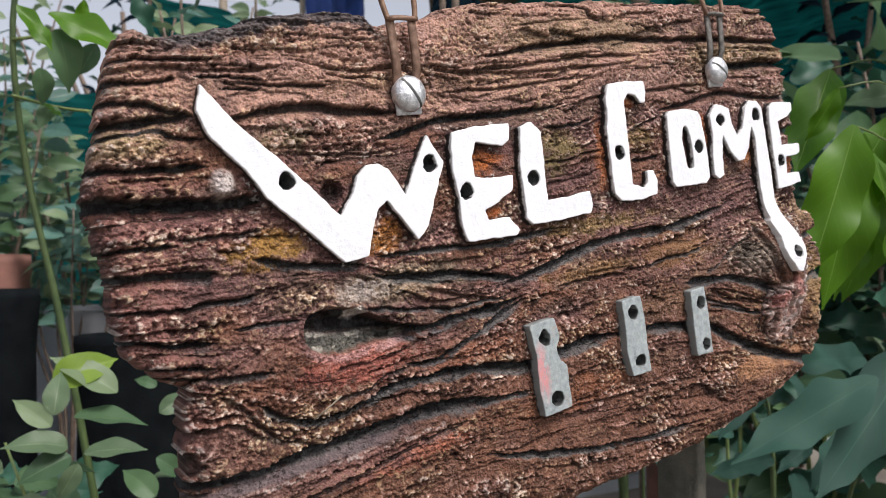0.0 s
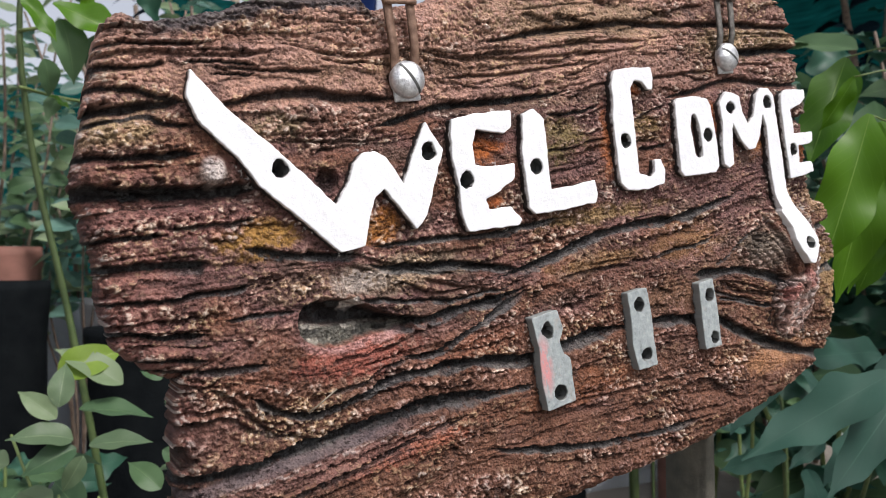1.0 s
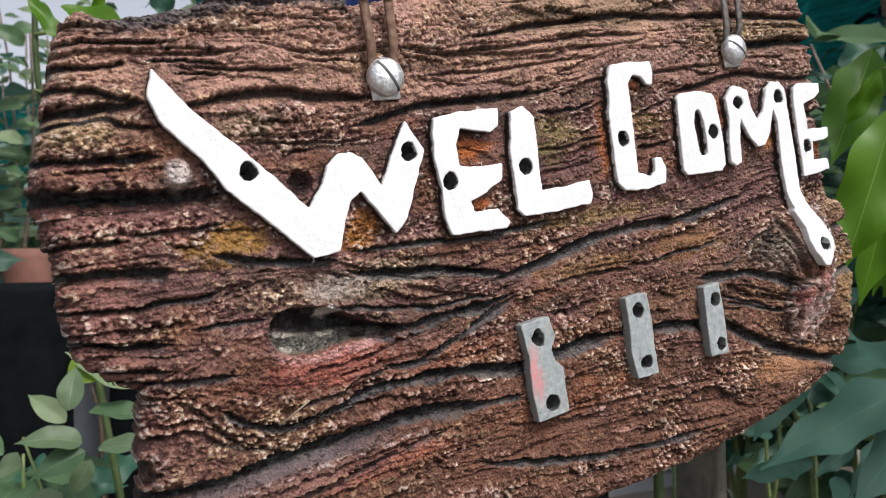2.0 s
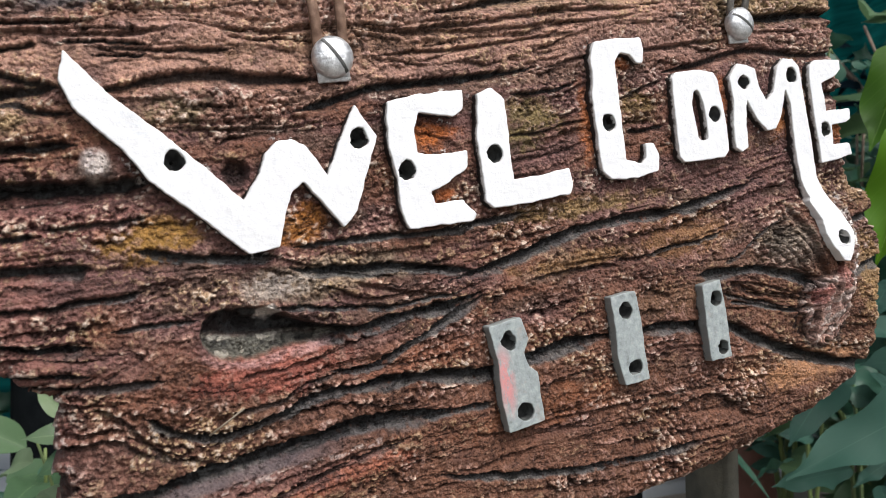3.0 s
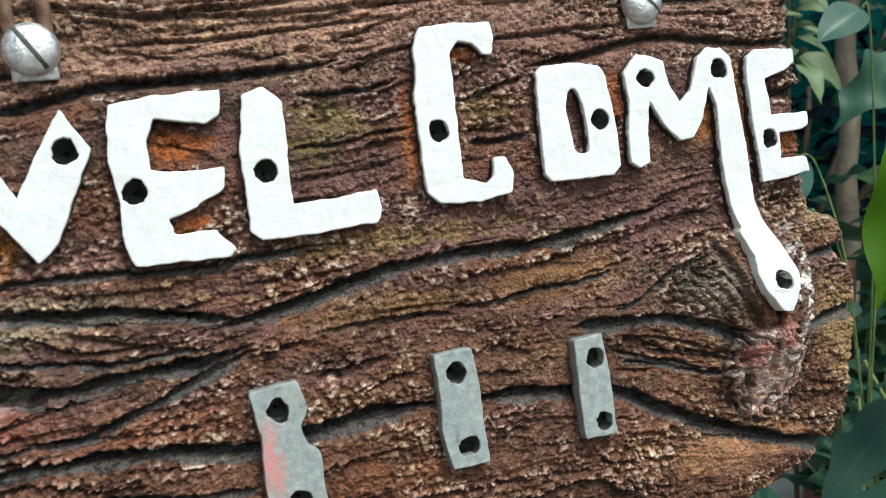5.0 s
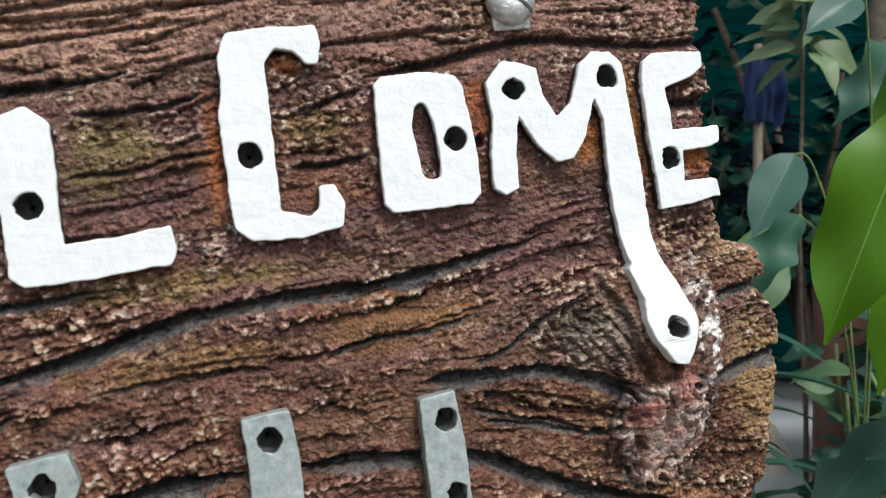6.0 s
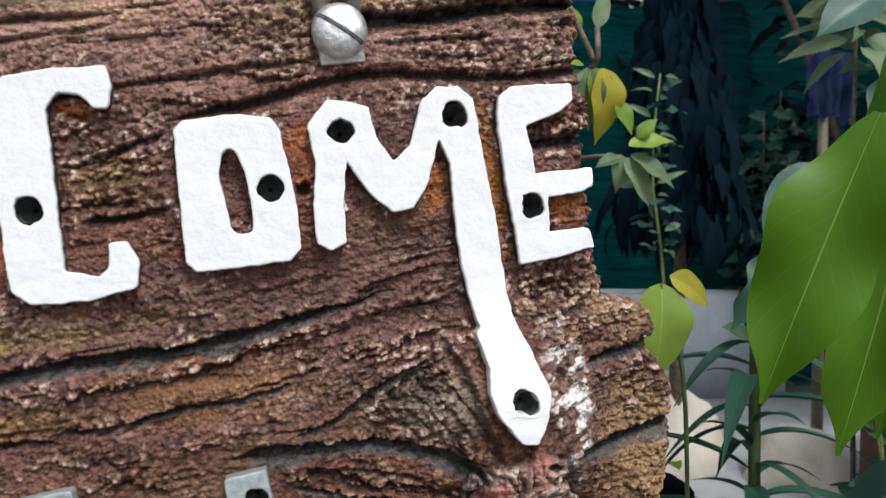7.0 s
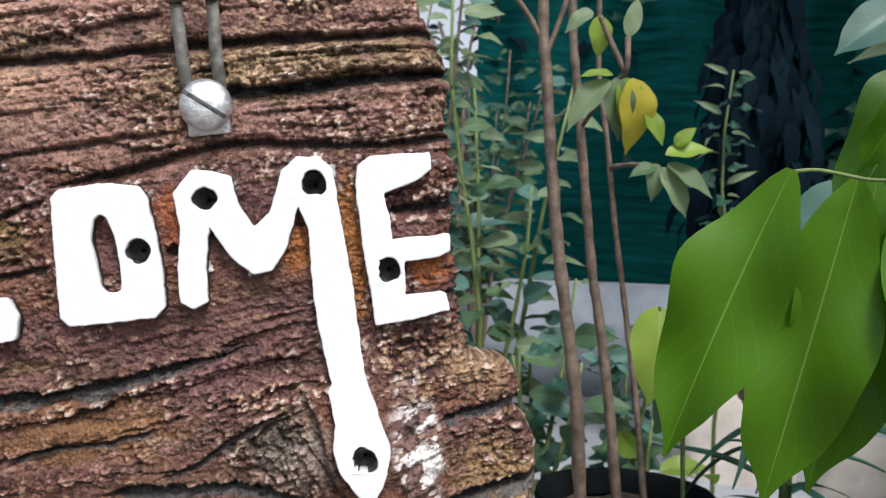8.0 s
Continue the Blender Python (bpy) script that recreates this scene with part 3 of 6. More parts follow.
pit = smooth(0.16, 0.38, fbm(gu / 1.9, gv / 1.25, 411, 3, 0.6)) * smooth(-0.2, 0.5, fbm(gu / 18, gv / 8, 421, 2)) * (1 - smooth_spot)
relief = calm * (0.5 * np.clip(broad, -2, 2) + 2.3 * thick_layer + 1.0 * thin_layer + 0.14 * np.clip(fine, -2, 2) + 0.8 * lumpy)
texture = (0.4 + 0.6 * calm) * (crumbly * 0.62 * np.clip(clod, -1.7, 1.8) + 0.20 * crumb + 0.14 * grit - 0.5 * pit)
trough_all = np.zeros(gu.shape)
# black under each layer's lip: the overhang's shade, put into the colour
wash_shade = np.maximum(0.72 * thick_line, 0.6 * thin_line) * calm
dig = np.zeros(gu.shape)
slate = np.zeros(gu.shape)
for line, half, depth, black in GROOVES:
    pts = np.array(curve_points(line, 4))
    lo, hi = pts.min(0) - 12, pts.max(0) + 12
    a0, a1 = max(int((lo[0] - U0) / STEP), 0), min(int((hi[0] - U0) / STEP) + 1, nu)
    b0, b1 = max(int((lo[1] - V0) / STEP), 0), min(int((hi[1] - V0) / STEP) + 1, nv)
    win = (slice(b0, b1), slice(a0, a1))
    d, s, above = to_line(gu[win], gv[win], pts)
    d = d * above + 0.7 * lumpy[win] + 0.55 * crumb[win] + 0.25 * small[win]
    open_left, open_right = line[0][0] < -200, line[-1][0] > 197
    taper = (1 if open_left else smooth(0, 0.14, s)) * (1 if open_right else smooth(0, 0.14, 1 - s))
    inrange = 1 if (open_left and open_right) else smooth(1.6, 0.9, np.abs(to_line(gu[win], gv[win], pts)[0]) / (3.2 * half))
    w = 0.82 * half * (0.2 + 0.8 * taper) * (1.0 + 0.45 * fbm(gu[win] / 12, gv[win] / 12, 81, 2))
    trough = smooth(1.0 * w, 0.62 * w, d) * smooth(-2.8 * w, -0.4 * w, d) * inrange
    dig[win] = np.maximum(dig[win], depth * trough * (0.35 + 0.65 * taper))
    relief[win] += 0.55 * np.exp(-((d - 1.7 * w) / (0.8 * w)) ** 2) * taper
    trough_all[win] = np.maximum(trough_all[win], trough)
    # black wash at the groove's top doubles as the ledge's shade
    wash_shade[win] = np.maximum(wash_shade[win], black * smooth(1.02 * w, 0.75 * w, d) * smooth(-0.9 * w, -0.35 * w, d) * inrange)
    slate[win] = np.maximum(slate[win], smooth(0.5, 0.9, black) * taper * smooth(0.2 * w, -0.5 * w, d) * smooth(-2.3 * w, -1.7 * w, d) * inrange)
height = relief * (1 - 0.6 * slate) - dig + texture * (1 - 0.8 * trough_all) * (1 - 0.6 * slate)

# the knot hole: a drop-shaped hollow that runs out into its groove
HOLLOW = curve_points([(-137, -14), (-134, -8), (-126, -5.5), (-113, -8), (-104, -13.5), (-94, -18.5), (-84, -21), (-94, -23), (-104, -23.5), (-116, -24.5), (-128, -24), (-135, -20)], 3, True)
hollow = finer(np.where(inside(cu, cv, HOLLOW), 1, -1) * to_line(cu, cv, HOLLOW + HOLLOW[:1])[0]) + 0.8 * lumpy + 0.6 * crumb
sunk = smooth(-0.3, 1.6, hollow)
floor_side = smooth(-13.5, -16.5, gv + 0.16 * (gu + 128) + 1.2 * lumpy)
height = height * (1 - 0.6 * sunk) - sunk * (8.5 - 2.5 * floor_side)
# hollow blackened under its upper edge, shade put into the colour
wash_shade = np.maximum(wash_shade * (1 - sunk * floor_side), sunk * (1 - floor_side))
slate *= (1 - sunk) * smooth(-185, -165, gu) * smooth(34, 14, gv)
# pits under the holes in letters and plates
for _, holes in list(LETTERS.values()) + PLATES:
    for hx, hy in holes:
        height -= 4.0 * smooth(4.2, 3.0, np.hypot(gu - hx, gv - hy))
        wash_shade = np.maximum(wash_shade, smooth(4.0, 3.2, np.hypot(gu - hx, gv - hy)))
# small open holes and lumps in the cast
for hx, hy, r, deep in ((-116, 39, 5.5, 4.0), (110.5, 38, 2.4, 3.0), (121, -23, 1.8, 1.4)):
    hd = np.hypot(gu - hx, gv - hy) + 0.8 * crumb
    height -= deep * smooth(r, 0.5 * r, hd)
    wash_shade = np.maximum(wash_shade, smooth(r, 0.6 * r, hd) * 0.8)
blob = smooth(6.0, 2.5, np.hypot((gu + 159), (gv - 47) * 0.9) + 1.4 * lumpy)
height += 3.2 * blob
# the grey knot beside the last stroke, ringed by bowed ridges
knot = smooth(1.0, 0.35, np.hypot((gu - 140) / 17, (gv + 29) / 14) + 0.15 * lumpy)
bow = np.hypot((gu - 118) / 1.0, (gv + 52) / 1.15) + 1.6 * lumpy + 0.5 * crumb
bow = bow / 3.6 - np.floor(bow / 3.6)
height += knot * (1.0 - 1.5 * bow ** 2 + 0.3 * clod * (1 - bow))
# the splintered stump under it
star_r = np.hypot((gu - 158) / 15.5, (gv + 60) / 17.5)
star_a = np.arctan2(gv + 54, gu - 159)
rays = np.sin(7 * star_a + 7 * fbm(gu / 7, gv / 7, 301, 3) + 0.8 * crumb)
star = smooth(1.06, 0.94, star_r + 0.15 * rays + 0.10 * lumpy + 0.06 * crumb) * smooth(-44.5, -47, gv + 1.2 * lumpy)
height += star * (3.2 + 0.9 * rays * smooth(0.1, 0.6, star_r) - 0.7 * texture + 1.2 * lumpy)
flank = smooth(1.0, 0.3, np.hypot((gu - 176) / 10, (gv + 34) / 22) + 0.2 * lumpy)
folds = np.sin((gv - 0.5 * (gu - 176)) * 0.62 + 5 * fbm(gu / 9, gv / 7, 303, 3))
height += flank * (1.3 * folds + 0.8 * large)

inner = np.clip(shore, 0, None)
rim = np.clip(1 - inner / 9.0, 0, 1)
drop = 11.0 * (1 - np.sqrt(np.clip(1 - rim ** 2, 0, 1)))
bulge = swell(gu, gv)
depth_y = FACE - np.clip(height, -11, 3.6) + drop - bulge
# under a letter or plate the wood stays behind its face
depth_y = np.where(near_letters < 0.4, np.maximum(depth_y, 2.4 - bulge), depth_y)

# ---- paint: brown washes, dry-brushed crests, ochre and pink dabs, black wash and painted shade in the grooves ----
plum, russet, umber = np.array([0.150, 0.078, 0.073]), np.array([0.165, 0.077, 0.052]), np.array([0.095, 0.060, 0.046])
tan, ash = np.array([0.40, 0.29, 0.19]), np.array([0.36, 0.34, 0.33])


def lay(colour, mask):
    global paint
    paint = paint + (np.asarray(colour) - paint) * np.clip(mask, 0, 1)[..., None]


paint = np.zeros((*gu.shape, 3)) + plum
lay(russet, smooth(-0.25, 0.4, fbm(gu / 40, gv / 16, 91, 3) + 0.15 * broad - 0.004 * gv))
lay(umber, 0.8 * smooth(0.1, 0.6, fbm(gu / 28, gv / 9, 92, 3) - 0.1 * broad))
lay((0.130, 0.062, 0.040), 0.75 * smooth(5, -60, gv + 40 * fbm(gu / 45, gv / 20, 93, 2)))
# pinkish tan top; its extra brightness stands for stronger light up there
lay((0.42, 0.255, 0.20), (0.85 - 0.42 * smooth(55, 130, gu)) * smooth(52, 80, gv + 6 * lumpy) * (0.4 + 0.6 * smooth(2, 9, near_letters)))
DABS = [(-147, 21, 15, 7, (0.30, 0.17, 0.03)), (-96, 18, 9, 8, (0.38, 0.15, 0.02)), (-40, 44, 9, 7, (0.42, 0.12, 0.02)), (-40, 20, 6, 3, (0.42, 0.12, 0.03)),
        (6, 46, 13, 9, (0.20, 0.16, 0.06)), (80, -14, 30, 9, (0.20, 0.105, 0.042)), (20, -14, 30, 4, (0.20, 0.115, 0.05)), (164, 35, 4, 24, (0.36, 0.15, 0.03)), (112, 46, 5, 12, (0.34, 0.11, 0.04)),
        (146, 34, 6, 10, (0.36, 0.13, 0.03)), (57, 67, 6, 3, (0.42, 0.12, 0.03)), (62, 49, 8, 7, (0.20, 0.14, 0.05)), 
        (-114, -31, 26, 8, (0.33, 0.105, 0.08)), (-100, -73, 34, 5, (0.36, 0.13, 0.08)), (-131, 62, 12, 6, (0.20, 0.17, 0.10)), (-90, -2, 30, 7, (0.33, 0.26, 0.19)), (140, -88, 36, 9, (0.36, 0.19, 0.10)),
        (150, 88, 45, 8, (0.27, 0.21, 0.11)), (200, -52, 14, 22, (0.34, 0.23, 0.11)), (200, -5, 12, 10, (0.30, 0.20, 0.12)), (-190, 64, 14, 6, (0.36, 0.29, 0.16)), (187, 24, 6, 6, (0.4, 0.13, 0.03)),
        (-192, 10, 16, 50, (0.24, 0.115, 0.10)), (30, 100, 60, 10, (0.29, 0.21, 0.13)), (-60, 82, 50, 8, (0.25, 0.15, 0.10)), (136, -24, 15, 10, (0.20, 0.16, 0.12)),
        (33, 40, 4, 16, (0.36, 0.12, 0.04)), (-130, -70, 40, 6, (0.20, 0.11, 0.10)), (0, -70, 40, 8, (0.20, 0.08, 0.04)), (60, -40, 24, 7, (0.15, 0.085, 0.052)), (100, -30, 24, 7, (0.12, 0.066, 0.042)), (40, -25, 22, 6, (0.14, 0.066, 0.05)),
        (-60, -40, 24, 6, (0.24, 0.10, 0.06)), (20, 8, 40, 4, (0.26, 0.18, 0.08)), (-160, 95, 24, 8, (0.24, 0.13, 0.10)), (-170, 30, 20, 6, (0.22, 0.10, 0.09))]
for du, dv, ru, rv, colour in DABS:
    reach = np.hypot((gu - du) / ru, (gv - dv) / rv) + 0.55 * lumpy + 0.45 * crumb + 0.25 * grit
    lay(colour, 0.75 * smooth(1.3, 0.45, reach))
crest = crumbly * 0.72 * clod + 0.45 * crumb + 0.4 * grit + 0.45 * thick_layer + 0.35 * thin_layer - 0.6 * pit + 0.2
region = smooth(-0.6, 0.3, fbm(gu / 30, gv / 12, 95, 3) + 0.1)
lips = np.maximum(lip_row_all * gate, smooth(0.05, 0.4, patchy))
brushed = smooth(0.34, 0.78, crest) * (0.3 + 0.7 * region) * (0.55 + 0.55 * np.maximum(lips, smooth(55, 80, gv)))
tone = smooth(-0.35, 0.35, fbm(gu / 22, gv / 11, 97, 3))[..., None]
tips = np.array([0.47, 0.29, 0.25]) * (1 - tone) + np.array([0.47, 0.34, 0.20]) * tone
lay(tips, 0.70 * brushed * (0.35 + 0.65 * smooth(2, 8, near_letters)))
lay((0.62, 0.53, 0.46), 0.75 * smooth(0.95, 1.35, crest) * smooth(-0.3, 0.2, patchy))
# low spots between crumbs and pits darkened to imitate the shade in them
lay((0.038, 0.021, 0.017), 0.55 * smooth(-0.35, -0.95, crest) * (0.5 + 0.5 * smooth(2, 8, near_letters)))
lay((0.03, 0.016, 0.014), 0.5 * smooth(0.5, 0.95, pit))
lay(ash, 0.7 * smooth(9, 2, shore + 3 * patchy) * smooth(0.5, 0.85, crest) * smooth(-120, -170, gu))
# black wash of the grooves, with shade under lips and in hollows painted in
lay((0.03, 0.029, 0.03), 0.75 * trough_all * smooth(0.4, 0.9, wash_shade))
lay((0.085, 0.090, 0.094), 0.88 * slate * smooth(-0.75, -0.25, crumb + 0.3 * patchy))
lay((0.008, 0.008, 0.009), 0.93 * wash_shade)
lay((0.05, 0.055, 0.058), 0.7 * smooth(0.8, 1.0, wash_shade) * smooth(-0.1, 0.3, crumb + 0.4 * lumpy))
lay((0.13, 0.10, 0.105), 0.8 * smooth(2.6, 1.2, np.abs(gv + 63 - 0.04 * (gu + 120)) + 0.5 * crumb) * smooth(-84, -110, gu))
lay((0.05, 0.055, 0.065), 0.85 * smooth(8.5, 5.0, shore + 2.5 * crumb) * smooth(92, 100, gv) * smooth(-78, -90, gu) * smooth(-185, -165, gu))
lay((0.62, 0.57, 0.55), 0.9 * blob * smooth(-0.6, 0.3, crumb + 0.3))
spatter = smooth(1.1, 0.4, np.hypot((gu - 176) / 8, (gv + 30) / 26) + 0.4 * lumpy)
lay((0.20, 0.16, 0.16), 0.4 * spatter)
dabs = fbm(gu / 5.0, (gv - 0.4 * gu) / 2.6, 305, 3)
lay((0.80, 0.78, 0.78), 0.95 * spatter * smooth(0.03, 0.09, dabs + 0.16 * folds + 0.10 * crumb) * smooth(-64, -52, gv))
lay((0.27, 0.235, 0.20), 0.6 * knot * (1 - 0.7 * smooth(0.6, 0.95, bow)))
lay((0.02, 0.018, 0.018), 0.75 * knot * smooth(0.78, 0.95, bow))
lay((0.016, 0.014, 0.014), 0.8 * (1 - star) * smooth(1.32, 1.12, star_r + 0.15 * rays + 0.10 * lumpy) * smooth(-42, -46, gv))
lay((0.45, 0.29, 0.25), 0.95 * star)
lay((0.60, 0.52, 0.49), 0.75 * star * smooth(0.04, 0.16, dabs + 0.06 * rays))
lay((0.40, 0.15, 0.13), 0.8 * smooth(1.2, 0.6, np.hypot((gu - 150) / 5, (gv + 54) / 6) + 0.4 * lumpy + 0.3 * crumb))
lay((0.38, 0.16, 0.14), 0.7 * smooth(1.2, 0.6, np.hypot((gu - 164) / 4, (gv + 48) / 6) + 0.4 * lumpy + 0.3 * crumb))
lay((0.014, 0.013, 0.013), 0.8 * star * smooth(-0.75, -0.98, rays + 0.2 * crumb) * smooth(0.25, 0.5, star_r))
# grey silt and scraps on the floor of the knot hole, a pink rim below it, pale crumbs above it
lay((0.095, 0.10, 0.088), 0.95 * sunk * floor_side)
lay((0.012, 0.012, 0.012), 0.8 * sunk * floor_side * smooth(0.05, 0.3, fbm(gu / 3.2, gv / 2.4, 433, 3)))
lay((0.36, 0.35, 0.31), 0.8 * sunk * floor_side * smooth(0.22, 0.38, fbm(gu / 3.6, gv / 2.6, 431, 3)))
under = smooth(0.4, -0.6, hollow) * smooth(-4.5, -1.5, hollow) * smooth(-19, -22, gv) * smooth(-88, -100, gu)
lay((0.46, 0.27, 0.26), 0.8 * under * smooth(-0.7, 0.0, crumb))
lay((0.40, 0.36, 0.33), 0.75 * smooth(1.15, 0.5, np.hypot((gu + 107) / 17, (gv + 1.5) / 5.5) + 0.4 * lumpy + 0.4 * crumb) * smooth(-0.5, 0.1, crest))
lay((0.60, 0.58, 0.56), 0.85 * smooth(1.1, 0.6, np.hypot((gu + 112.5) / 4, (gv + 10) / 3.4) + 0.4 * crumb + 0.3 * lumpy))
lip_row = np.abs(gv + 66 - 0.04 * (gu + 120)) + 0.7 * crumb
lay((0.5, 0.44, 0.42), 0.6 * smooth(1.5, 0.6, lip_row) * smooth(-178, -165, gu) * smooth(-70, -84, gu) * smooth(-0.1, 0.2, crumb))

# white flecks off the brush beside the letters
fleck = smooth(2.6, 1.0, near_letters) * smooth(0.36, 0.46, fbm(gu / 2.2, gv / 2.0, 501, 3, 0.6)) * smooth(0.0, 0.3, fbm(gu / 14, gv / 14, 503, 2)) * smooth(2, 6, gv)
lay((0.70, 0.70, 0.69), 0.9 * fleck)

# ---- the board's mesh: relief in front, a plain core behind ----
keep = shore > 0
index = np.full(gu.shape, -1)
index[keep] = np.arange(keep.sum())
solid = keep[:-1, :-1] & keep[1:, :-1] & keep[:-1, 1:] & keep[1:, 1:]
quads = np.stack([index[:-1, :-1][solid], index[:-1, 1:][solid], index[1:, 1:][solid], index[1:, :-1][solid]], 1)
coords = np.stack([gu[keep], depth_y[keep], gv[keep]], 1) / 1000
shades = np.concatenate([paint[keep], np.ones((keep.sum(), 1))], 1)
# the edge: the rim of the relief carried straight back to the board's rear
cells = np.pad(solid, 1)
rim_edges = []
for di, dj, (a_, b_) in ((-1, 0, ((0, 1), (0, 0))), (1, 0, ((1, 0), (1, 1))), (0, -1, ((0, 0), (1, 0))), (0, 1, ((1, 1), (0, 1)))):
    ii, jj = np.nonzero(solid & ~cells[1 + di:1 + di + solid.shape[0], 1 + dj:1 + dj + solid.shape[1]])
    rim_edges.append(np.stack([index[ii + a_[0], jj + a_[1]], index[ii + b_[0], jj + b_[1]]], 1))
rim_edges = np.concatenate(rim_edges)
first_back = len(coords)
used = np.unique(rim_edges)
rear = np.full(first_back, -1)
rear[used] = first_back + np.arange(len(used))
behind = coords[used] * np.array([0.995, 0, 0.992]) + np.array([0, 0.028, 0])
coords = np.concatenate([coords, behind])
shades = np.concatenate([shades, shades[used]])
quads = np.concatenate([quads, np.stack([rim_edges[:, 0], rim_edges[:, 1], rear[rim_edges[:, 1]], rear[rim_edges[:, 0]]], 1)])
board_mesh = bpy.data.meshes.new("board")
board_mesh.vertices.add(len(coords))
board_mesh.vertices.foreach_set("co", coords.ravel())
board_mesh.loops.add(quads.size)
board_mesh.loops.foreach_set("vertex_index", quads.ravel().astype(np.int32))
board_mesh.polygons.add(len(quads))
board_mesh.polygons.foreach_set("loop_start", np.arange(0, quads.size, 4, dtype=np.int32))
board_mesh.update(calc_edges=True)
board_mesh.validate()
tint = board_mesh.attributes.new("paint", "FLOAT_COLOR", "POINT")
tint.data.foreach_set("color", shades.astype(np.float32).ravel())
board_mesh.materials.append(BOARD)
board_mesh.shade_smooth()
board = new("board", board_mesh)
board.parent = sign
tagged(board, "rough brown cast board with black-washed, shade-darkened grooves and dry-brushed grain")

CORE = plain("bare_cement_back", (0.10, 0.06, 0.05), (0.2, 0.13, 0.1), 40, 0.9)
bm = bmesh.new()
front = [bm.verts.new((0.97 * x / 1000, 0.024, 0.96 * y / 1000)) for x, y in outline]
back = [bm.verts.new((0.985 * x / 1000, 0.030, 0.98 * y / 1000)) for x, y in outline]
for i in range(len(front)):
    j = (i + 1) % len(front)
    bm.faces.new((front[i], back[i], back[j], front[j]))
bm.faces.new(front)
bm.faces.new(back[::-1])
part("board_back", bm, CORE, sign, "plain cement back of the board", smooth=False)


def raised(name, pts, holes, face, deep, mat, label, counters=(), round_=0.45):
    """A raised shape on the board with round holes, worn edges and an uneven face."""
    cu_ = bpy.data.curves.new(name, "CURVE")
    cu_.dimensions, cu_.fill_mode = "2D", "BOTH"
    cu_.extrude, cu_.bevel_depth, cu_.bevel_resolution = (deep / 2 - round_) / 1000, round_ / 1000, 2
    cu_.offset = -round_ / 1000 * 0.8

    def loop(line, wob):
        sp = cu_.splines.new("POLY")
        sp.points.add(len(line) - 1)
        for p, (x, y) in zip(sp.points, line):
            p.co = ((x + wob * (noise.noise((x * 0.22, y * 0.22, 3.1)) + 0.4 * noise.noise((x * 0.7, y * 0.7, 5.1)) + 0.9 * max(0, noise.noise((x * 1.3, y * 1.3, 1.1)) - 0.25))) / 1000, (y + wob * (noise.noise((x * 0.22, y * 0.22, 9.7)) + 0.4 * noise.noise((x * 0.7, y * 0.7, 2.7)) + 0.9 * max(0, noise.noise((x * 1.3, y * 1.3, 6.1)) - 0.25))) / 1000, 0, 1)
        sp.use_cyclic_u = True

    line = []
    for i, p in enumerate(pts):
        q = pts[(i + 1) % len(pts)]
        steps = max(2, int(math.hypot(q[0] - p[0], q[1] - p[1]) / 0.55))
        line += [(p[0] + (q[0] - p[0]) * s / steps, p[1] + (q[1] - p[1]) * s / steps) for s in range(steps)]
    # soften the corners a little
    line = [tuple((line[i - 1][k] + line[i][k] + line[(i + 1) % len(line)][k]) / 3 for k in (0, 1)) for i in range(len(line))]
    loop(line, 0.42 if mat == WHITE else 0.35)
    for c in counters:
        loop(curve_points(c, 4, True), 0.5)
    for hx, hy in holes:
        loop([(hx + 3.6 * math.cos(a * math.tau / 20) * (1 + 0.05 * math.sin(3 * a)), hy + 3.7 * math.sin(a * math.tau / 20)) for a in range(20)], 1.0)
    tmp = bpy.data.objects.new(name, cu_)
    me = bpy.data.meshes.new_from_object(tmp)
    bpy.data.objects.remove(tmp)
    bpy.data.curves.remove(cu_)
    # the curve lies in x and y: turn it upright, face towards the viewer
    me.transform(Matrix(((1, 0, 0, 0), (0, 0, -1, (face + deep / 2) / 1000), (0, 1, 0, 0), (0, 0, 0, 1))))
    for v in me.vertices:
        v.co.y -= float(swell(v.co.x * 1000, v.co.z * 1000)) / 1000
    me.materials.clear()
    me.materials.append(mat)
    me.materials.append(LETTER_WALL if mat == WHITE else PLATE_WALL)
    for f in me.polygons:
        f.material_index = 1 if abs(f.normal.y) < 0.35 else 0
    ob = new(name, me)
    ob.parent = sign
    tagged(ob, label)
    for hx, hy in holes:
        bm = bmesh.new()
        rings = []
        out = float(swell(hx, hy))
        for r, y in ((3.45, face + 0.5 - out), (3.3, face + deep - 0.6 - out), (0.6, face + deep + 0.2 - out)):
            rings.append([bm.verts.new(((hx + r * math.cos(a * math.tau / 16)) / 1000, y / 1000, (hy + r * math.sin(a * math.tau / 16)) / 1000)) for a in range(16)])
        for r0, r1 in zip(rings, rings[1:]):
            for k in range(16):
                bm.faces.new((r0[k], r1[k], r1[(k + 1) % 16], r0[(k + 1) % 16]))
        bm.faces.new(rings[-1])
        part("nail_hole", bm, BLACK, ob, "black-painted round nail hole")
    return ob


for key, (pts, holes) in LETTERS.items():
    shown = "E" if key == "N" else key
    raised("letter", pts, holes, 0.0, 6.5, WHITE, f"raised white painted letter {shown} with nail holes", (COUNTER,) if key == "O" else ())
for k, (pts, holes) in enumerate(PLATES):
    raised("plate", pts, holes, -0.6, 7.5, PLATE if k else PLATE_PINK, "raised grey painted strap plate with two nail holes")


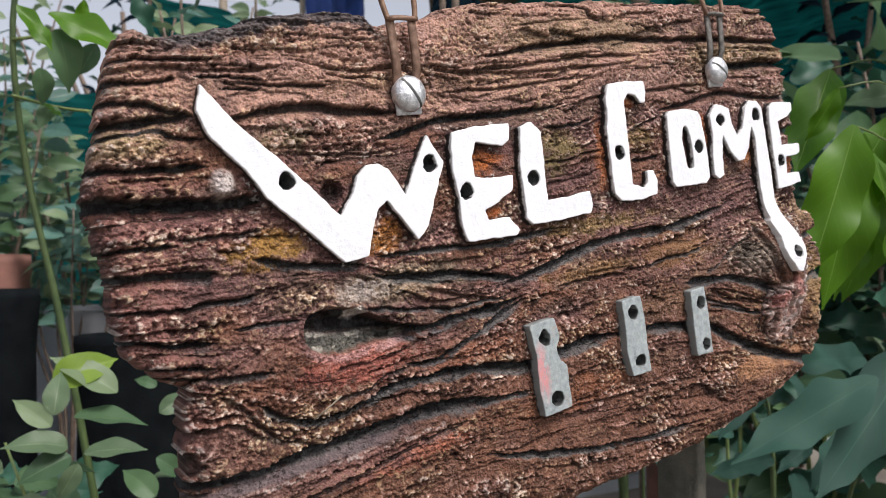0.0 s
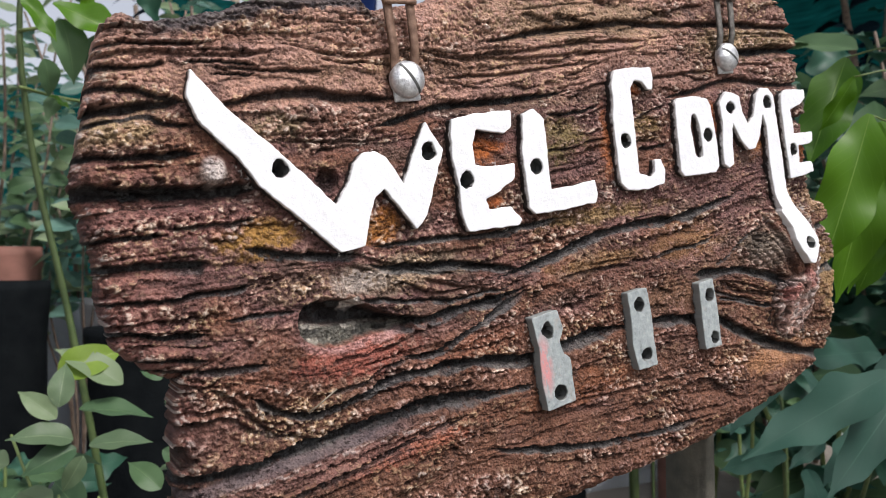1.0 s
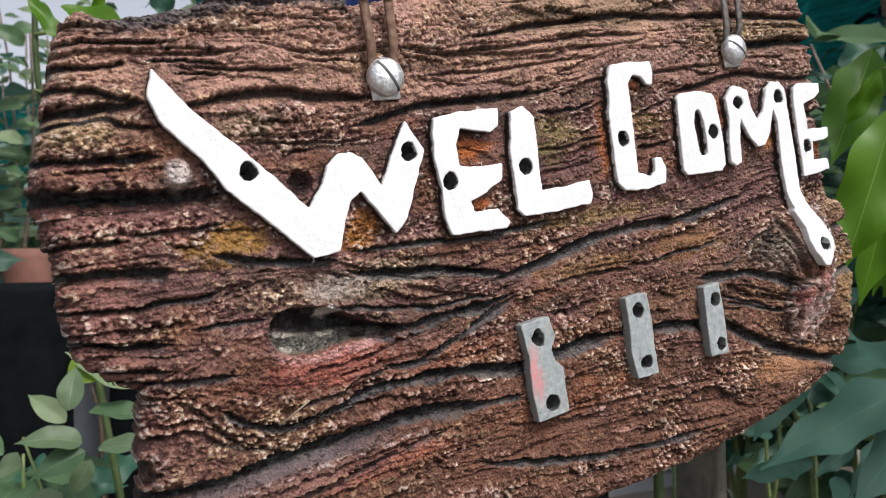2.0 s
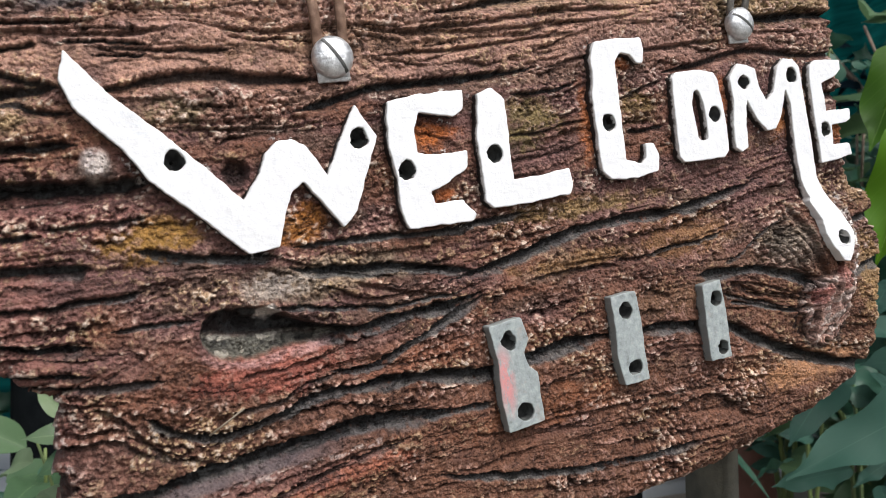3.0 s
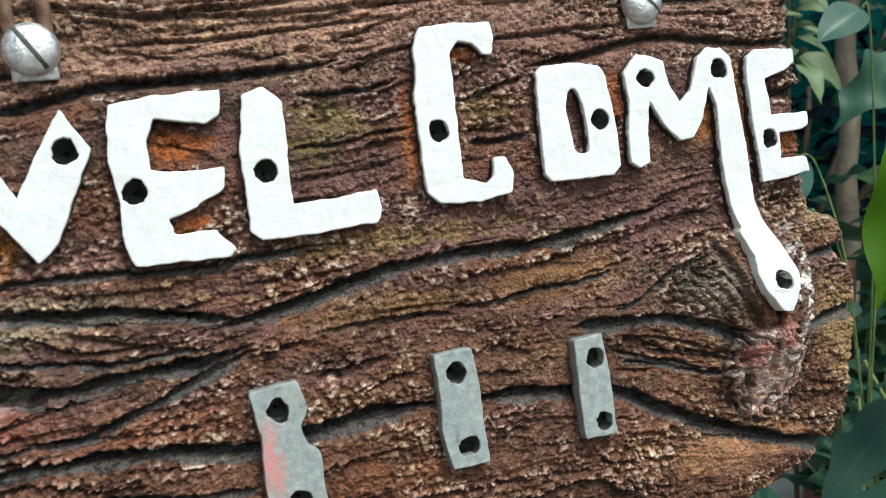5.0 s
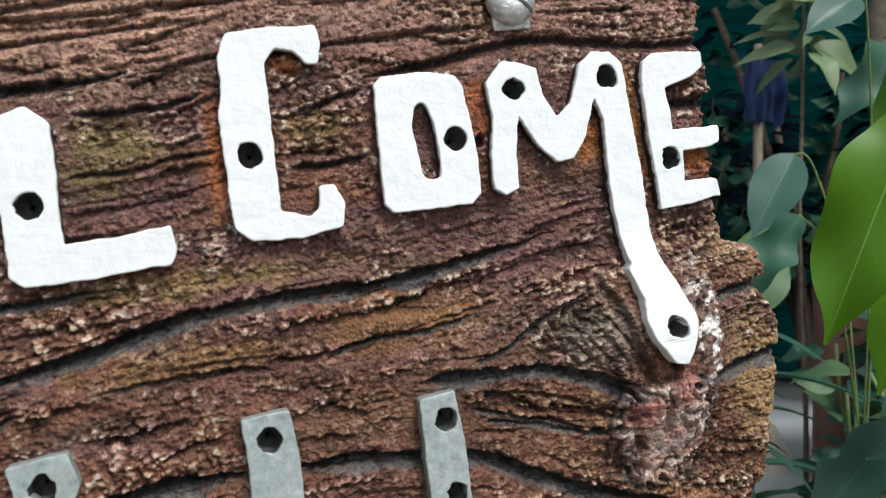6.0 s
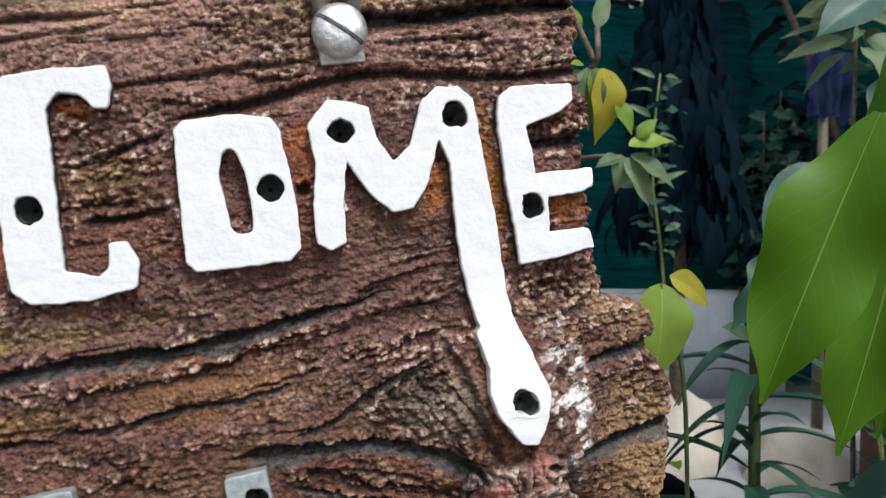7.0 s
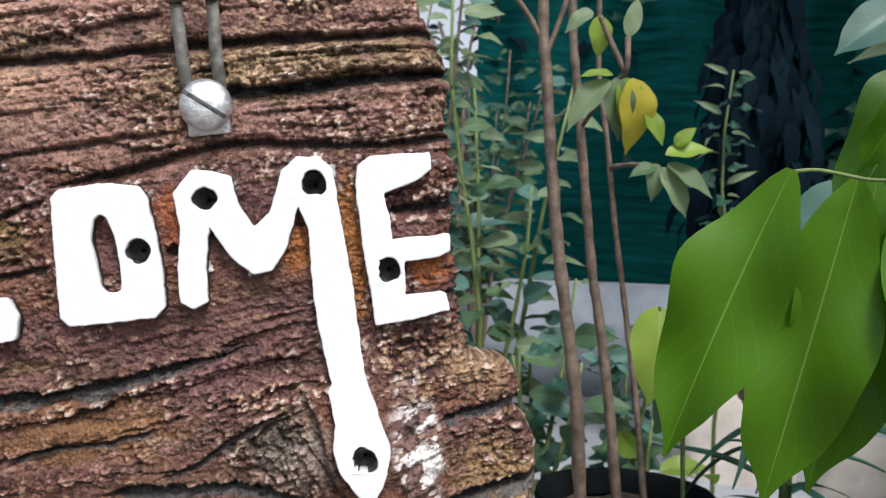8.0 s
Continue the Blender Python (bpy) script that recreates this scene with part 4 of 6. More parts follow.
def screw_and_hanger(u, v, slot, rusty, lean):
    """A slotted dome screw that holds a two-legged metal strap with a wire through its top."""
    def at(x, y, z):
        return ((u + x) / 1000, y / 1000, (v + z) / 1000)

    bm = bmesh.new()
    rings = []
    for r, y in ((7.5, 3.2), (7.7, 1.2), (7.2, -0.6), (5.6, -2.0), (3.0, -2.8), (0.8, -3.0)):
        rings.append([bm.verts.new(at(r * math.cos(a * math.tau / 28), y, r * math.sin(a * math.tau / 28))) for a in range(28)])
    for r0, r1 in zip(rings, rings[1:]):
        for k in range(28):
            bm.faces.new((r0[k], r0[(k + 1) % 28], r1[(k + 1) % 28], r1[k]))
    bm.faces.new(rings[-1])
    head = part("screw", bm, STEEL, sign, "dull silver slotted dome screw head")
    ca, sa = math.cos(radians(slot)), math.sin(radians(slot))
    # no slot is cut: a black strip on the dome stands for its shade
    bm = bmesh.new()
    prev = None
    for s in np.linspace(-7.2, 7.2, 13):
        dome = float(np.interp(abs(s), (0.8, 3.0, 5.6, 7.2, 7.7), (-3.0, -2.8, -2.0, -0.6, 1.2))) - 0.14
        row = [bm.verts.new(at(s * ca - w * sa, dome + dy, s * sa + w * ca)) for w, dy in ((-0.68, 0.1), (-0.5, 0.0), (0.5, 0.0), (0.68, 0.1))]
        if prev:
            for k in range(3):
                bm.faces.new((prev[k], prev[k + 1], row[k + 1], row[k]))
        prev = row
    part("slot", bm, BLACK, head, "black strip on the dome standing for the shaded slot")
    bm = bmesh.new()
    box(bm, (u - 6.2) / 1000, (u + 6.2) / 1000, 0.0026, 0.0040, (v - 8.6) / 1000, (v + 4) / 1000)
    bmesh.ops.bevel(bm, geom=bm.edges[:], offset=0.0004, segments=1, affect="EDGES")
    part("strap_foot", bm, STEEL, sign, "small bright metal tab under the screw")
    for side in (-1, 1):
        bm = bmesh.new()
        rows = []
        for k, z in enumerate(np.linspace(0, 31, 9)):
            x = side * (4.6 + 0.02 * z) + lean * z
            y = 2.4 - 3.2 * smooth(0, 14, np.array(float(z))) + 0.15 * math.sin(0.5 * k + side)
            rows.append([bm.verts.new(at(x + a, y + b, z)) for a, b in ((-1.75, 0), (1.75, 0), (1.75, 1.3), (-1.75, 1.3))])
        for r0, r1 in zip(rows, rows[1:]):
            for k in range(4):
                bm.faces.new((r0[k], r0[(k + 1) % 4], r1[(k + 1) % 4], r1[k]))
        bm.faces.new(rows[0][::-1])
        bm.faces.new(rows[-1])
        part("strap_leg", bm, rusty, sign, "flat weathered metal strap leg")
    bm = bmesh.new()
    tube(bm, [at(-7 + 30 * lean, -1.2, 30.5), at(-2 + 30 * lean, -1.6, 30.8), at(3 + 30 * lean, -1.6, 30.6), at(7.5 + 30 * lean, -1.2, 30.4)], 0.0011)
    part("pin", bm, rusty, sign, "short rusty pin across the strap")
    for side in (-1, 1):
        bm = bmesh.new()
        tube(bm, curve_points([at(side * 6.5 + 30 * lean, -1.2, 30), at(side * 8 + 30 * lean, 0, 40), at(side * 8 + 20 * lean, 4, 60), at(side * 3, 14, 100), at(0, 18, 130)], 4), 0.0012)
        part("hanging_wire", bm, WIRE, sign, "bent rusty hanging wire")


screw_and_hanger(-75.6, 75.6, -58, RUST, 0.0)
screw_and_hanger(126.3, 79.4, -38, plain("grey_strap_metal", (0.05, 0.045, 0.04), (0.22, 0.21, 0.19), 260, 0.5, 0.35, 0.7, 0.0008, 500), 0.02)

bm = bmesh.new()
tube(bm, [(-0.140, -0.0005, -0.0455), (-0.134, -0.0012, -0.0425), (-0.1275, -0.0006, -0.0395)], 0.00035, 5)
part("dry_straw", bm, BAMBOO, sign, "thin bit of dry straw caught on the board")


# ---- the ground and the edge of the place ----
bm = bmesh.new()
bmesh.ops.create_grid(bm, x_segments=120, y_segments=120, size=6)
for v in bm.verts:
    far = max(abs(v.co.x), abs(v.co.y))
    v.co.z = 0.012 * noise.noise(v.co * 1.7) + 0.006 * noise.noise(v.co * 6)
    if far > 5.9:
        v.co.x, v.co.y, v.co.z = v.co.x * 60, v.co.y * 60, -0.02
ground = part("ground", bm, EARTH, None)
tagged(ground, "trodden grey-brown nursery earth", "ground", kind="structure")


PATH_CEMENT = plain("bleached_path_cement", (0.22, 0.235, 0.25), (0.36, 0.38, 0.40), 4, 0.85, 0, 0.5, 0.004, 60)


def slab(x0, x1, y0, y1, z):
    bm = bmesh.new()
    box(bm, x0, x1, y0, y1, -0.05, z)
    bmesh.ops.bevel(bm, geom=bm.edges[:], offset=0.008, segments=2, affect="EDGES")
    return part("pavement", bm, PATH_CEMENT, None)


tagged(slab(-0.4, 2.9, 1.12, 2.75, 0.035), "pale bluish cement path between the plants", "path", kind="structure")


def net_material():
    m, n, l, p = material("teal_shade_net")
    weave = noise_node(n, l, 14, 3.0, 0.6, stretch=(0.25, 0.25, 3.0))
    c = ramp(n, l, weave, [(0.3, (0.001, 0.036, 0.037)), (0.7, (0.007, 0.125, 0.118))])
    l.new(c, p.inputs["Base Color"])
    p.inputs["Roughness"].default_value = 0.8
    p.inputs["Specular IOR Level"].default_value = 0.08
    tr = n.new("ShaderNodeBsdfTranslucent")
    l.new(c, tr.inputs[0])
    mx = n.new("ShaderNodeMixShader")
    mx.inputs[0].default_value = 0.55
    l.new(p.outputs[0], mx.inputs[1])
    l.new(tr.outputs[0], mx.inputs[2])
    l.new(mx.outputs[0], n["Material Output"].inputs[0])
    return m


NET = net_material()


def shade_net(a, b, top, label):
    """A hanging cloth of shade net from a to b, with folds, a hem and its posts."""
    a, b = Vector((*a, 0)), Vector((*b, 0))
    d = b - a
    side = Vector((-d.y, d.x, 0)).normalized()
    thing = empty("shade_net_fence", Matrix.Translation(a), label, "fence", "shade net round the nursery")
    bm = bmesh.new()
    nx, nz = int(d.length * 24), 14
    rows = []
    for j in range(nz + 1):
        row = []
        for i in range(nx + 1):
            s = i / nx
            sag = 0.05 * abs(math.sin(s * d.length * 2.2)) if j == nz else 0
            p = d * s + side * (0.035 * math.sin(s * d.length * 21 + 2 * noise.noise((s * 9, j * 0.2, 0))) * (0.4 + 0.6 * j / nz) + 0.05 * noise.noise((s * 6, j * 0.3, 5)))
            row.append(bm.verts.new((p.x, p.y, top * j / nz - sag)))
        rows.append(row)
    for r0, r1 in zip(rows, rows[1:]):
        for k in range(nx):
            bm.faces.new((r0[k], r0[k + 1], r1[k + 1], r1[k]))
    part("net", bm, NET, thing, "teal woven shade net")
    for k in range(int(d.length / 1.6) + 1):
        q = d * min(1, (k * 1.6 + 0.3) / d.length) + side * 0.06
        bm = bmesh.new()
        tube(bm, [(q.x, q.y, 0), (q.x, q.y, top + 0.15)], [0.022, 0.018])
        part("post", bm, BAMBOO, thing, "grey bamboo post")
    return thing


shade_net((-2.5, 2.9), (0.6, 2.9), 1.22, "teal green shade net hung between bamboo posts")
shade_net((0.55, 2.93), (2.1, 2.93), 1.64, "teal green shade net behind the saplings")
shade_net((2.0, 2.97), (3.78, 2.97), 2.5, "tall teal green shade net in the corner")
shade_net((3.6, 3.12), (3.6, -1.5), 2.4, "teal green shade net hung along the side")


def hung_cloth(name, x0, x1, y, z0, z1, label, poles, mat):
    """A creased cloth hung on the net, or between two poles of its own."""
    thing = empty(name, Matrix.Translation(((x0 + x1) / 2, y, 0)), label, "cloth")
    bm = bmesh.new()
    w = (x1 - x0) / 2
    rows = []
    for j in range(13):
        t = j / 12
        rows.append([bm.verts.new((-w + 2 * w * i / 20 + 0.01 * noise.noise((i, j * 0.4, y)), 0.018 * math.sin(i * 1.3 + 0.8 * t) * (1 - 0.6 * t) + 0.02 * noise.noise((i * 0.3, j * 0.3, x0)),
                                   z0 + (z1 - z0) * t + (0.03 * noise.noise((i * 0.35, 2, x1)) if j == 0 else 0))) for i in range(21)])
    for r0, r1 in zip(rows, rows[1:]):
        for i in range(20):
            bm.faces.new((r0[i], r0[i + 1], r1[i + 1], r1[i]))
    part("sheet", bm, mat, thing)
    for side in poles:
        bm = bmesh.new()
        tube(bm, [(side * w, 0.03, 0), (side * w, 0.03, z1 + 0.05)], [0.016, 0.013])
        part("pole", bm, BAMBOO, thing, "grey bamboo pole")
    return thing


hung_cloth("blue_cloth", 1.521, 1.661, 1.74, 0.951, 1.131, "small dark blue cloth hung on a bamboo pole", (0,), NAVY)
hung_cloth("blue_tarpaulin", 1.24, 1.54, 3.04, 1.60, 2.12, "blue tarpaulin stretched between poles behind the shade net", (-1, 1), CLOTH)


# ---- plants ----
def leaf_mesh(name, mat, width, fold=0.25, curl=0.3, wave=0.0, lobes=0.0, seed=0, rows=14, full=0.85, push=0.8):
    """A leaf blade one unit long along x: folded at the midrib, curling down, with a wavy margin."""
    bm = bmesh.new()
    uvl = bm.loops.layers.uv.new("UVMap")
    across = (-1, -0.6, -0.25, 0, 0.25, 0.6, 1)
    grid, where = [], {}
    for i in range(rows + 1):
        t = i / rows
        half = width * (math.sin(math.pi * min(1, t ** push * 0.97 + 0.015)) ** full) * (1 - 0.15 * t) * (1 if t < 0.82 else (1 - (t - 0.82) * 4.4))
        half = max(half, 0.006)
        line = []
        for a in across:
            w = half * (1 + lobes * math.sin(t * 17 + seed + (0 if a < 0 else 1.3)) * abs(a))
            z = fold * abs(a) * half - curl * t * t + wave * abs(a) * math.sin(t * 11 + seed * 1.7 + (2 if a > 0 else 0)) * half
            v = bm.verts.new((t - 0.12 * curl * t * t, a * w, z))
            where[v] = (t, 0.5 + a / 2)
            line.append(v)
        grid.append(line)
    for r0, r1 in zip(grid, grid[1:]):
        for k in range(len(across) - 1):
            f = bm.faces.new((r0[k], r1[k], r1[k + 1], r0[k + 1]))
            for lp in f.loops:
                lp[uvl].uv = where[lp.vert]
    me = bpy.data.meshes.new(name)
    bm.to_mesh(me)
    bm.free()
    me.materials.append(mat)
    me.shade_smooth()
    return me


def put_leaf(plant, me, base, tip, facing, name="leaf"):
    """Hang a leaf on a plant from base to tip, its upper side towards facing."""
    base, tip, facing = Vector(base), Vector(tip), Vector(facing)
    x = (tip - base).normalized()
    y = facing.cross(x)
    y = (y if y.length > 1e-4 else x.orthogonal()).normalized()
    z = x.cross(y)
    size = (tip - base).length
    m = Matrix((x, y, z)).transposed().to_4x4()
    ob = new(name, me)
    ob.parent = plant
    ob.matrix_basis = Matrix.Translation(base - plant.location) @ m @ Matrix.Scale(size, 4)
    return ob


SHAPES = {}


def leaves_of(kind):
    if kind not in SHAPES:
        mat, width, fold, curl, wave, lobes = {
            "bright": (LEAF_BRIGHT, 0.172, 0.22, 0.12, 0.32, 0.06), "dark": (LEAF_DARK, 0.2, 0.2, 0.25, 0.4, 0.2),
            "broad": (LEAF_BROAD, 0.12, 0.15, 0.05, 0.4, 0.15), "teal": (LEAF_TEAL, 0.24, 0.25, 0.25, 0.15, 0.04),
            "mid": (LEAF_MID, 0.25, 0.3, 0.3, 0.1, 0.0), "pale": (LEAF_PALE, 0.23, 0.3, 0.3, 0.12, 0.0),
            "blue": (LEAF_BLUE, 0.27, 0.25, 0.2, 0.05, 0.0), "yellow": (LEAF_YELLOW, 0.26, 0.3, 0.35, 0.1, 0.0),
            "lime": (LEAF_LIME, 0.26, 0.3, 0.3, 0.1, 0.0), "strap": (LEAF_DARK, 0.075, 0.45, 0.6, 0.0, 0.0),
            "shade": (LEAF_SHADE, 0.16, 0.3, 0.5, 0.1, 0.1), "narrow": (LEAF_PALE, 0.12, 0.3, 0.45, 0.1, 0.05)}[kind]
        SHAPES[kind] = [leaf_mesh("leaf", mat, width * (1 + 0.12 * k), fold, curl * (0.6 + 0.5 * k), wave, lobes, k * 2.1, 24 if kind in ('bright', 'dark', 'broad') else 14, 0.8 if kind == "bright" else 0.85, 0.98 if kind == "bright" else 0.8) for k in range(3)]
    return SHAPES[kind]


def shrub(name, base, stems, top, spread, count, size, kinds, label, bark, category="shrub", thick=0.006, bare=0.25, droop=0.3, seed=1, lean=(0, 0), group=""):
    """A plant with several stems and leaves set round them; leaf kinds are drawn in turn."""
    rnd = random.Random(seed)
    plant = empty(name, Matrix.Translation(base), label, category, group)
    base = Vector(base)
    for s in range(stems):
        ang = math.tau * (s + rnd.random() * 0.7) / stems
        out = spread * (0.35 + 0.65 * rnd.random()) * (0.3 if stems == 1 else 1)
        h = top * (0.7 + 0.3 * rnd.random())
        way = Vector((math.cos(ang) * out + lean[0], math.sin(ang) * out + lean[1], h))
        line = [Vector((way.x * t ** 1.5 + 0.025 * top * noise.noise((seed, s, t * 3)), way.y * t ** 1.5 + 0.025 * top * noise.noise((s, seed, t * 3 + 7)), way.z * t)) for t in [k / 8 for k in range(9)]]
        bm = bmesh.new()
        tube(bm, line, [thick * (1 - 0.075 * k) for k in range(9)], 7)
        part("stem", bm, bark, plant)
        for k in range(count // stems):
            t = bare + (1 - bare) * (k + rnd.random()) / (count // stems)
            i = min(int(t * 8), 7)
            p = line[i].lerp(line[i + 1], t * 8 - i)
            a = k * 2.4 + rnd.random() * 0.8
            up = 0.55 - droop * 2 * rnd.random()
            d = Vector((math.cos(a), math.sin(a), up)).normalized()
            length = size * (0.65 + 0.6 * rnd.random())
            b = base + p + d * (0.25 * length if count < 400 else spread * 0.5 * rnd.random())
            me = rnd.choice(leaves_of(kinds[rnd.randrange(len(kinds))]))
            put_leaf(plant, me, b, b + d * length, Vector((rnd.uniform(-0.7, 0.5), rnd.uniform(-1.3, 0.0), rnd.uniform(0.15, 1))))
    return plant


def grow_bag(x, y, r, h, label, mat=None, name="grow_bag", category="plant pot"):
    pot = empty(name, Matrix.Translation((x, y, 0.01)), label, category)
    bm = bmesh.new()
    rings = []
    prof = [(0.86, 0.0), (0.95, 0.06), (1.0, 0.4), (0.97, 0.8), (1.03, 0.97), (1.02, 1.0), (0.95, 0.99), (0.92, 0.9)]
    for f, z in prof:
        rings.append([bm.verts.new((r * f * (1 + 0.05 * noise.noise((3 * math.cos(a), 3 * math.sin(a), z * 5 + x))) * math.cos(a),
                                    r * f * (1 + 0.05 * noise.noise((3 * math.cos(a), 3 * math.sin(a), z * 5 + y))) * math.sin(a), h * z)) for a in [k * math.tau / 28 for k in range(28)]])
    for r0, r1 in zip(rings, rings[1:]):
        for k in range(28):
            bm.faces.new((r0[k], r0[(k + 1) % 28], r1[(k + 1) % 28], r1[k]))
    bm.faces.new(rings[0][::-1])
    part("wall", bm, mat or BAG, pot)
    bm = bmesh.new()
    c = bm.verts.new((0, 0, 0.93 * h))
    rim = [bm.verts.new((0.94 * r * math.cos(k * math.tau / 28), 0.94 * r * math.sin(k * math.tau / 28), 0.9 * h + 0.01 * noise.noise((k, x, y)))) for k in range(28)]
    for k in range(28):
        bm.faces.new((c, rim[k], rim[(k + 1) % 28]))
    part("soil", bm, SOIL, pot, "dark potting soil")
    return pot


# the near branch with hanging bright leaves beside the sign
near_tree = empty("leafy_branch", Matrix.Translation((0.56, 0.12, 0)), "slender young tree with glossy hanging bright green leaves beside the sign", "tree")
bm = bmesh.new()
tube(bm, curve_points([(0, 0, 0), (0.01, 0.0, 0.25), (-0.01, -0.01, 0.5), (-0.05, -0.03, 0.68), (-0.08, -0.05, 0.86)], 5), [0.007 - 0.0002 * k for k in range(21)], 8)
part("trunk", bm, GREENSTEM, near_tree)
for line in ([(-0.02, -0.012, 0.59), (-0.0942, -0.06, 0.6144), (-0.1677, -0.074, 0.6241), (-0.1902, -0.08, 0.6247), (-0.2079, -0.08, 0.6271), (-0.2207, -0.084, 0.6255)],
             [(-0.05, -0.03, 0.70), (-0.0741, -0.02, 0.7095), (-0.0883, 0.01, 0.7057)], [(-0.03, -0.02, 0.63), (-0.0842, -0.04, 0.6806), (-0.1278, -0.02, 0.6775)]):
    bm = bmesh.new()
    tube(bm, curve_points(line, 4), 0.00075, 6)
    part("twig", bm, GREENSTEM, near_tree, "thin green leaf stalk")
NEAR = leaves_of("bright")
for b, t, f, k in (((0.3393, 0.035, 0.6265), (0.2939, 0.04, 0.5203), (-0.7, -0.75, 0.1), 1),
                   ((0.3718, 0.048, 0.6255), (0.3493, 0.064, 0.4903), (-0.4, -0.95, 0.1), 0),
                   ((0.3856, 0.058, 0.626), (0.3693, 0.06, 0.4962), (-0.3, -0.95, 0.1), 1),
                   ((0.4717, 0.13, 0.7057), (0.4025, 0.122, 0.6093), (-0.75, -0.65, 0.25), 1),
                   ((0.4322, 0.1, 0.6775), (0.4154, 0.118, 0.6321), (-0.2, -1, 0.2), 1),
                   ((0.3894, 0.05, 0.6122), (0.4117, 0.03, 0.5048), (0.1, -1, 0.2), 1),
                   ((0.4414, 0.06, 0.6474), (0.3993, 0.085, 0.5684), (-0.6, -0.8, 0.2), 1),
                   ((0.4515, 0.075, 0.5925), (0.4268, 0.09, 0.4923), (-0.5, -0.9, 0.2), 2),
                   ((0.4465, 0.07, 0.6225), (0.4944, 0.02, 0.5437), (0.2, -1, 0.3), 2),
                   ((0.48, 0.07, 0.86), (0.50, 0.03, 0.77), (-0.3, -1, 0.3), 1),
                   ((0.50, 0.08, 0.75), (0.4848, 0.05, 0.6515), (-0.3, -1, 0.3), 2)):
    put_leaf(near_tree, NEAR[k], b, t, f)


# dark broad-leaved plant low beside the sign
broad_plant = empty("broad_leaved_plant", Matrix.Translation((0.60, 0.33, 0)), "low plant with large dark wavy leaves under the sign", "plant")
for line in ([(0, 0, 0), (-0.02, -0.05, 0.2), (-0.09, -0.10, 0.37)], [(0, 0, 0), (0.0, -0.1, 0.2), (-0.05, -0.17, 0.33)], [(0, 0, 0), (0.06, 0.0, 0.25), (0.06, 0.02, 0.46)]):
    bm = bmesh.new()
    tube(bm, curve_points(line, 5), 0.0022, 6)
    part("stem", bm, DARKSTEM, broad_plant)
DARKS = leaves_of("broad")
for b, t, f, k in (((0.437, 0.077, 0.433), (0.295, 0.112, 0.378), (-0.5, -0.8, 0.6), 1),
                   ((0.513, 0.085, 0.449), (0.353, 0.075, 0.35), (-0.5, -0.8, 0.5), 2),
                   ((0.583, 0.17, 0.433), (0.425, 0.15, 0.441), (-0.5, -0.8, 0.5), 0),
                   ((0.536, 0.2, 0.346), (0.476, 0.2, 0.326), (-0.3, -0.6, 0.8), 1),
                   ((0.5, 0.22, 0.333), (0.392, 0.21, 0.335), (-0.5, -0.8, 0.5), 0),
                   ((0.543, 0.16, 0.372), (0.452, 0.15, 0.323), (-0.4,-0.6,0.8), 0),
                   ((0.62, 0.26, 0.50), (0.50, 0.20, 0.47), (-0.4, -0.6, 0.8), 1), ((0.60, 0.30, 0.42), (0.46, 0.25, 0.36), (-0.4, -0.6, 0.8), 2),
                   ((0.64, 0.30, 0.40), (0.60, 0.18, 0.34), (-0.2, -0.7, 0.8), 0), 
                   ((0.66, 0.36, 0.46), (0.74, 0.28, 0.42), (0, -0.7, 0.8), 2), ((0.58, 0.25, 0.30), (0.50, 0.16, 0.25), (-0.4, -0.5, 0.9), 0)):
    put_leaf(broad_plant, DARKS[k], b, t, f)

# blue-green drooping leaves just behind the sign's edge
side_plant = shrub("leafy_sapling", (0.62, 0.36, 0), 2, 0.42, 0.04, 6, 0.055, ("dark", "teal", "dark"), "sapling with broad blue-green leaves close behind the sign", GREENSTEM, "sapling", 0.004, 0.5, 0.45, 11)
for b, t, f, me in (((0.5783, 0.4, 0.6531), (0.5255, 0.39, 0.577), (-0.5, -0.9, 0.5), leaves_of("blue")[0]), ((0.6829, 0.37, 0.7625), (0.6008, 0.364, 0.688), (-0.4, -0.9, 0.3), leaves_of("dark")[1]),
                    ((0.5545, 0.3, 0.7677), (0.5013, 0.29, 0.7385), (-0.3, -0.9, 0.5), leaves_of("blue")[1]),
                    ((0.5002, 0.300, 0.5890), (0.4415, 0.300, 0.5208), (-0.2, -0.9, 0.5), leaves_of("dark")[0])):
    put_leaf(side_plant, me, b, t, f)

for line in ([(0.62, 0.36, 0.36), (0.618, 0.38, 0.5388), (0.600, 0.4, 0.642), (0.5783, 0.4, 0.6531)], [(0.62, 0.36, 0.34), (0.64, 0.36, 0.5987), (0.6735, 0.37, 0.7531), (0.6829, 0.37, 0.7625)],
             [(0.62, 0.36, 0.38), (0.60, 0.33, 0.6006), (0.5641, 0.3, 0.7577), (0.5545, 0.3, 0.7677)], [(0.62, 0.36, 0.38), (0.56, 0.33, 0.55), (0.5002, 0.30, 0.589)]):
    bm = bmesh.new()
    tube(bm, curve_points([np.array(p) - np.array((0.62, 0.36, 0)) for p in line], 5), 0.0011, 6)
    part("twig", bm, GREENSTEM, side_plant)

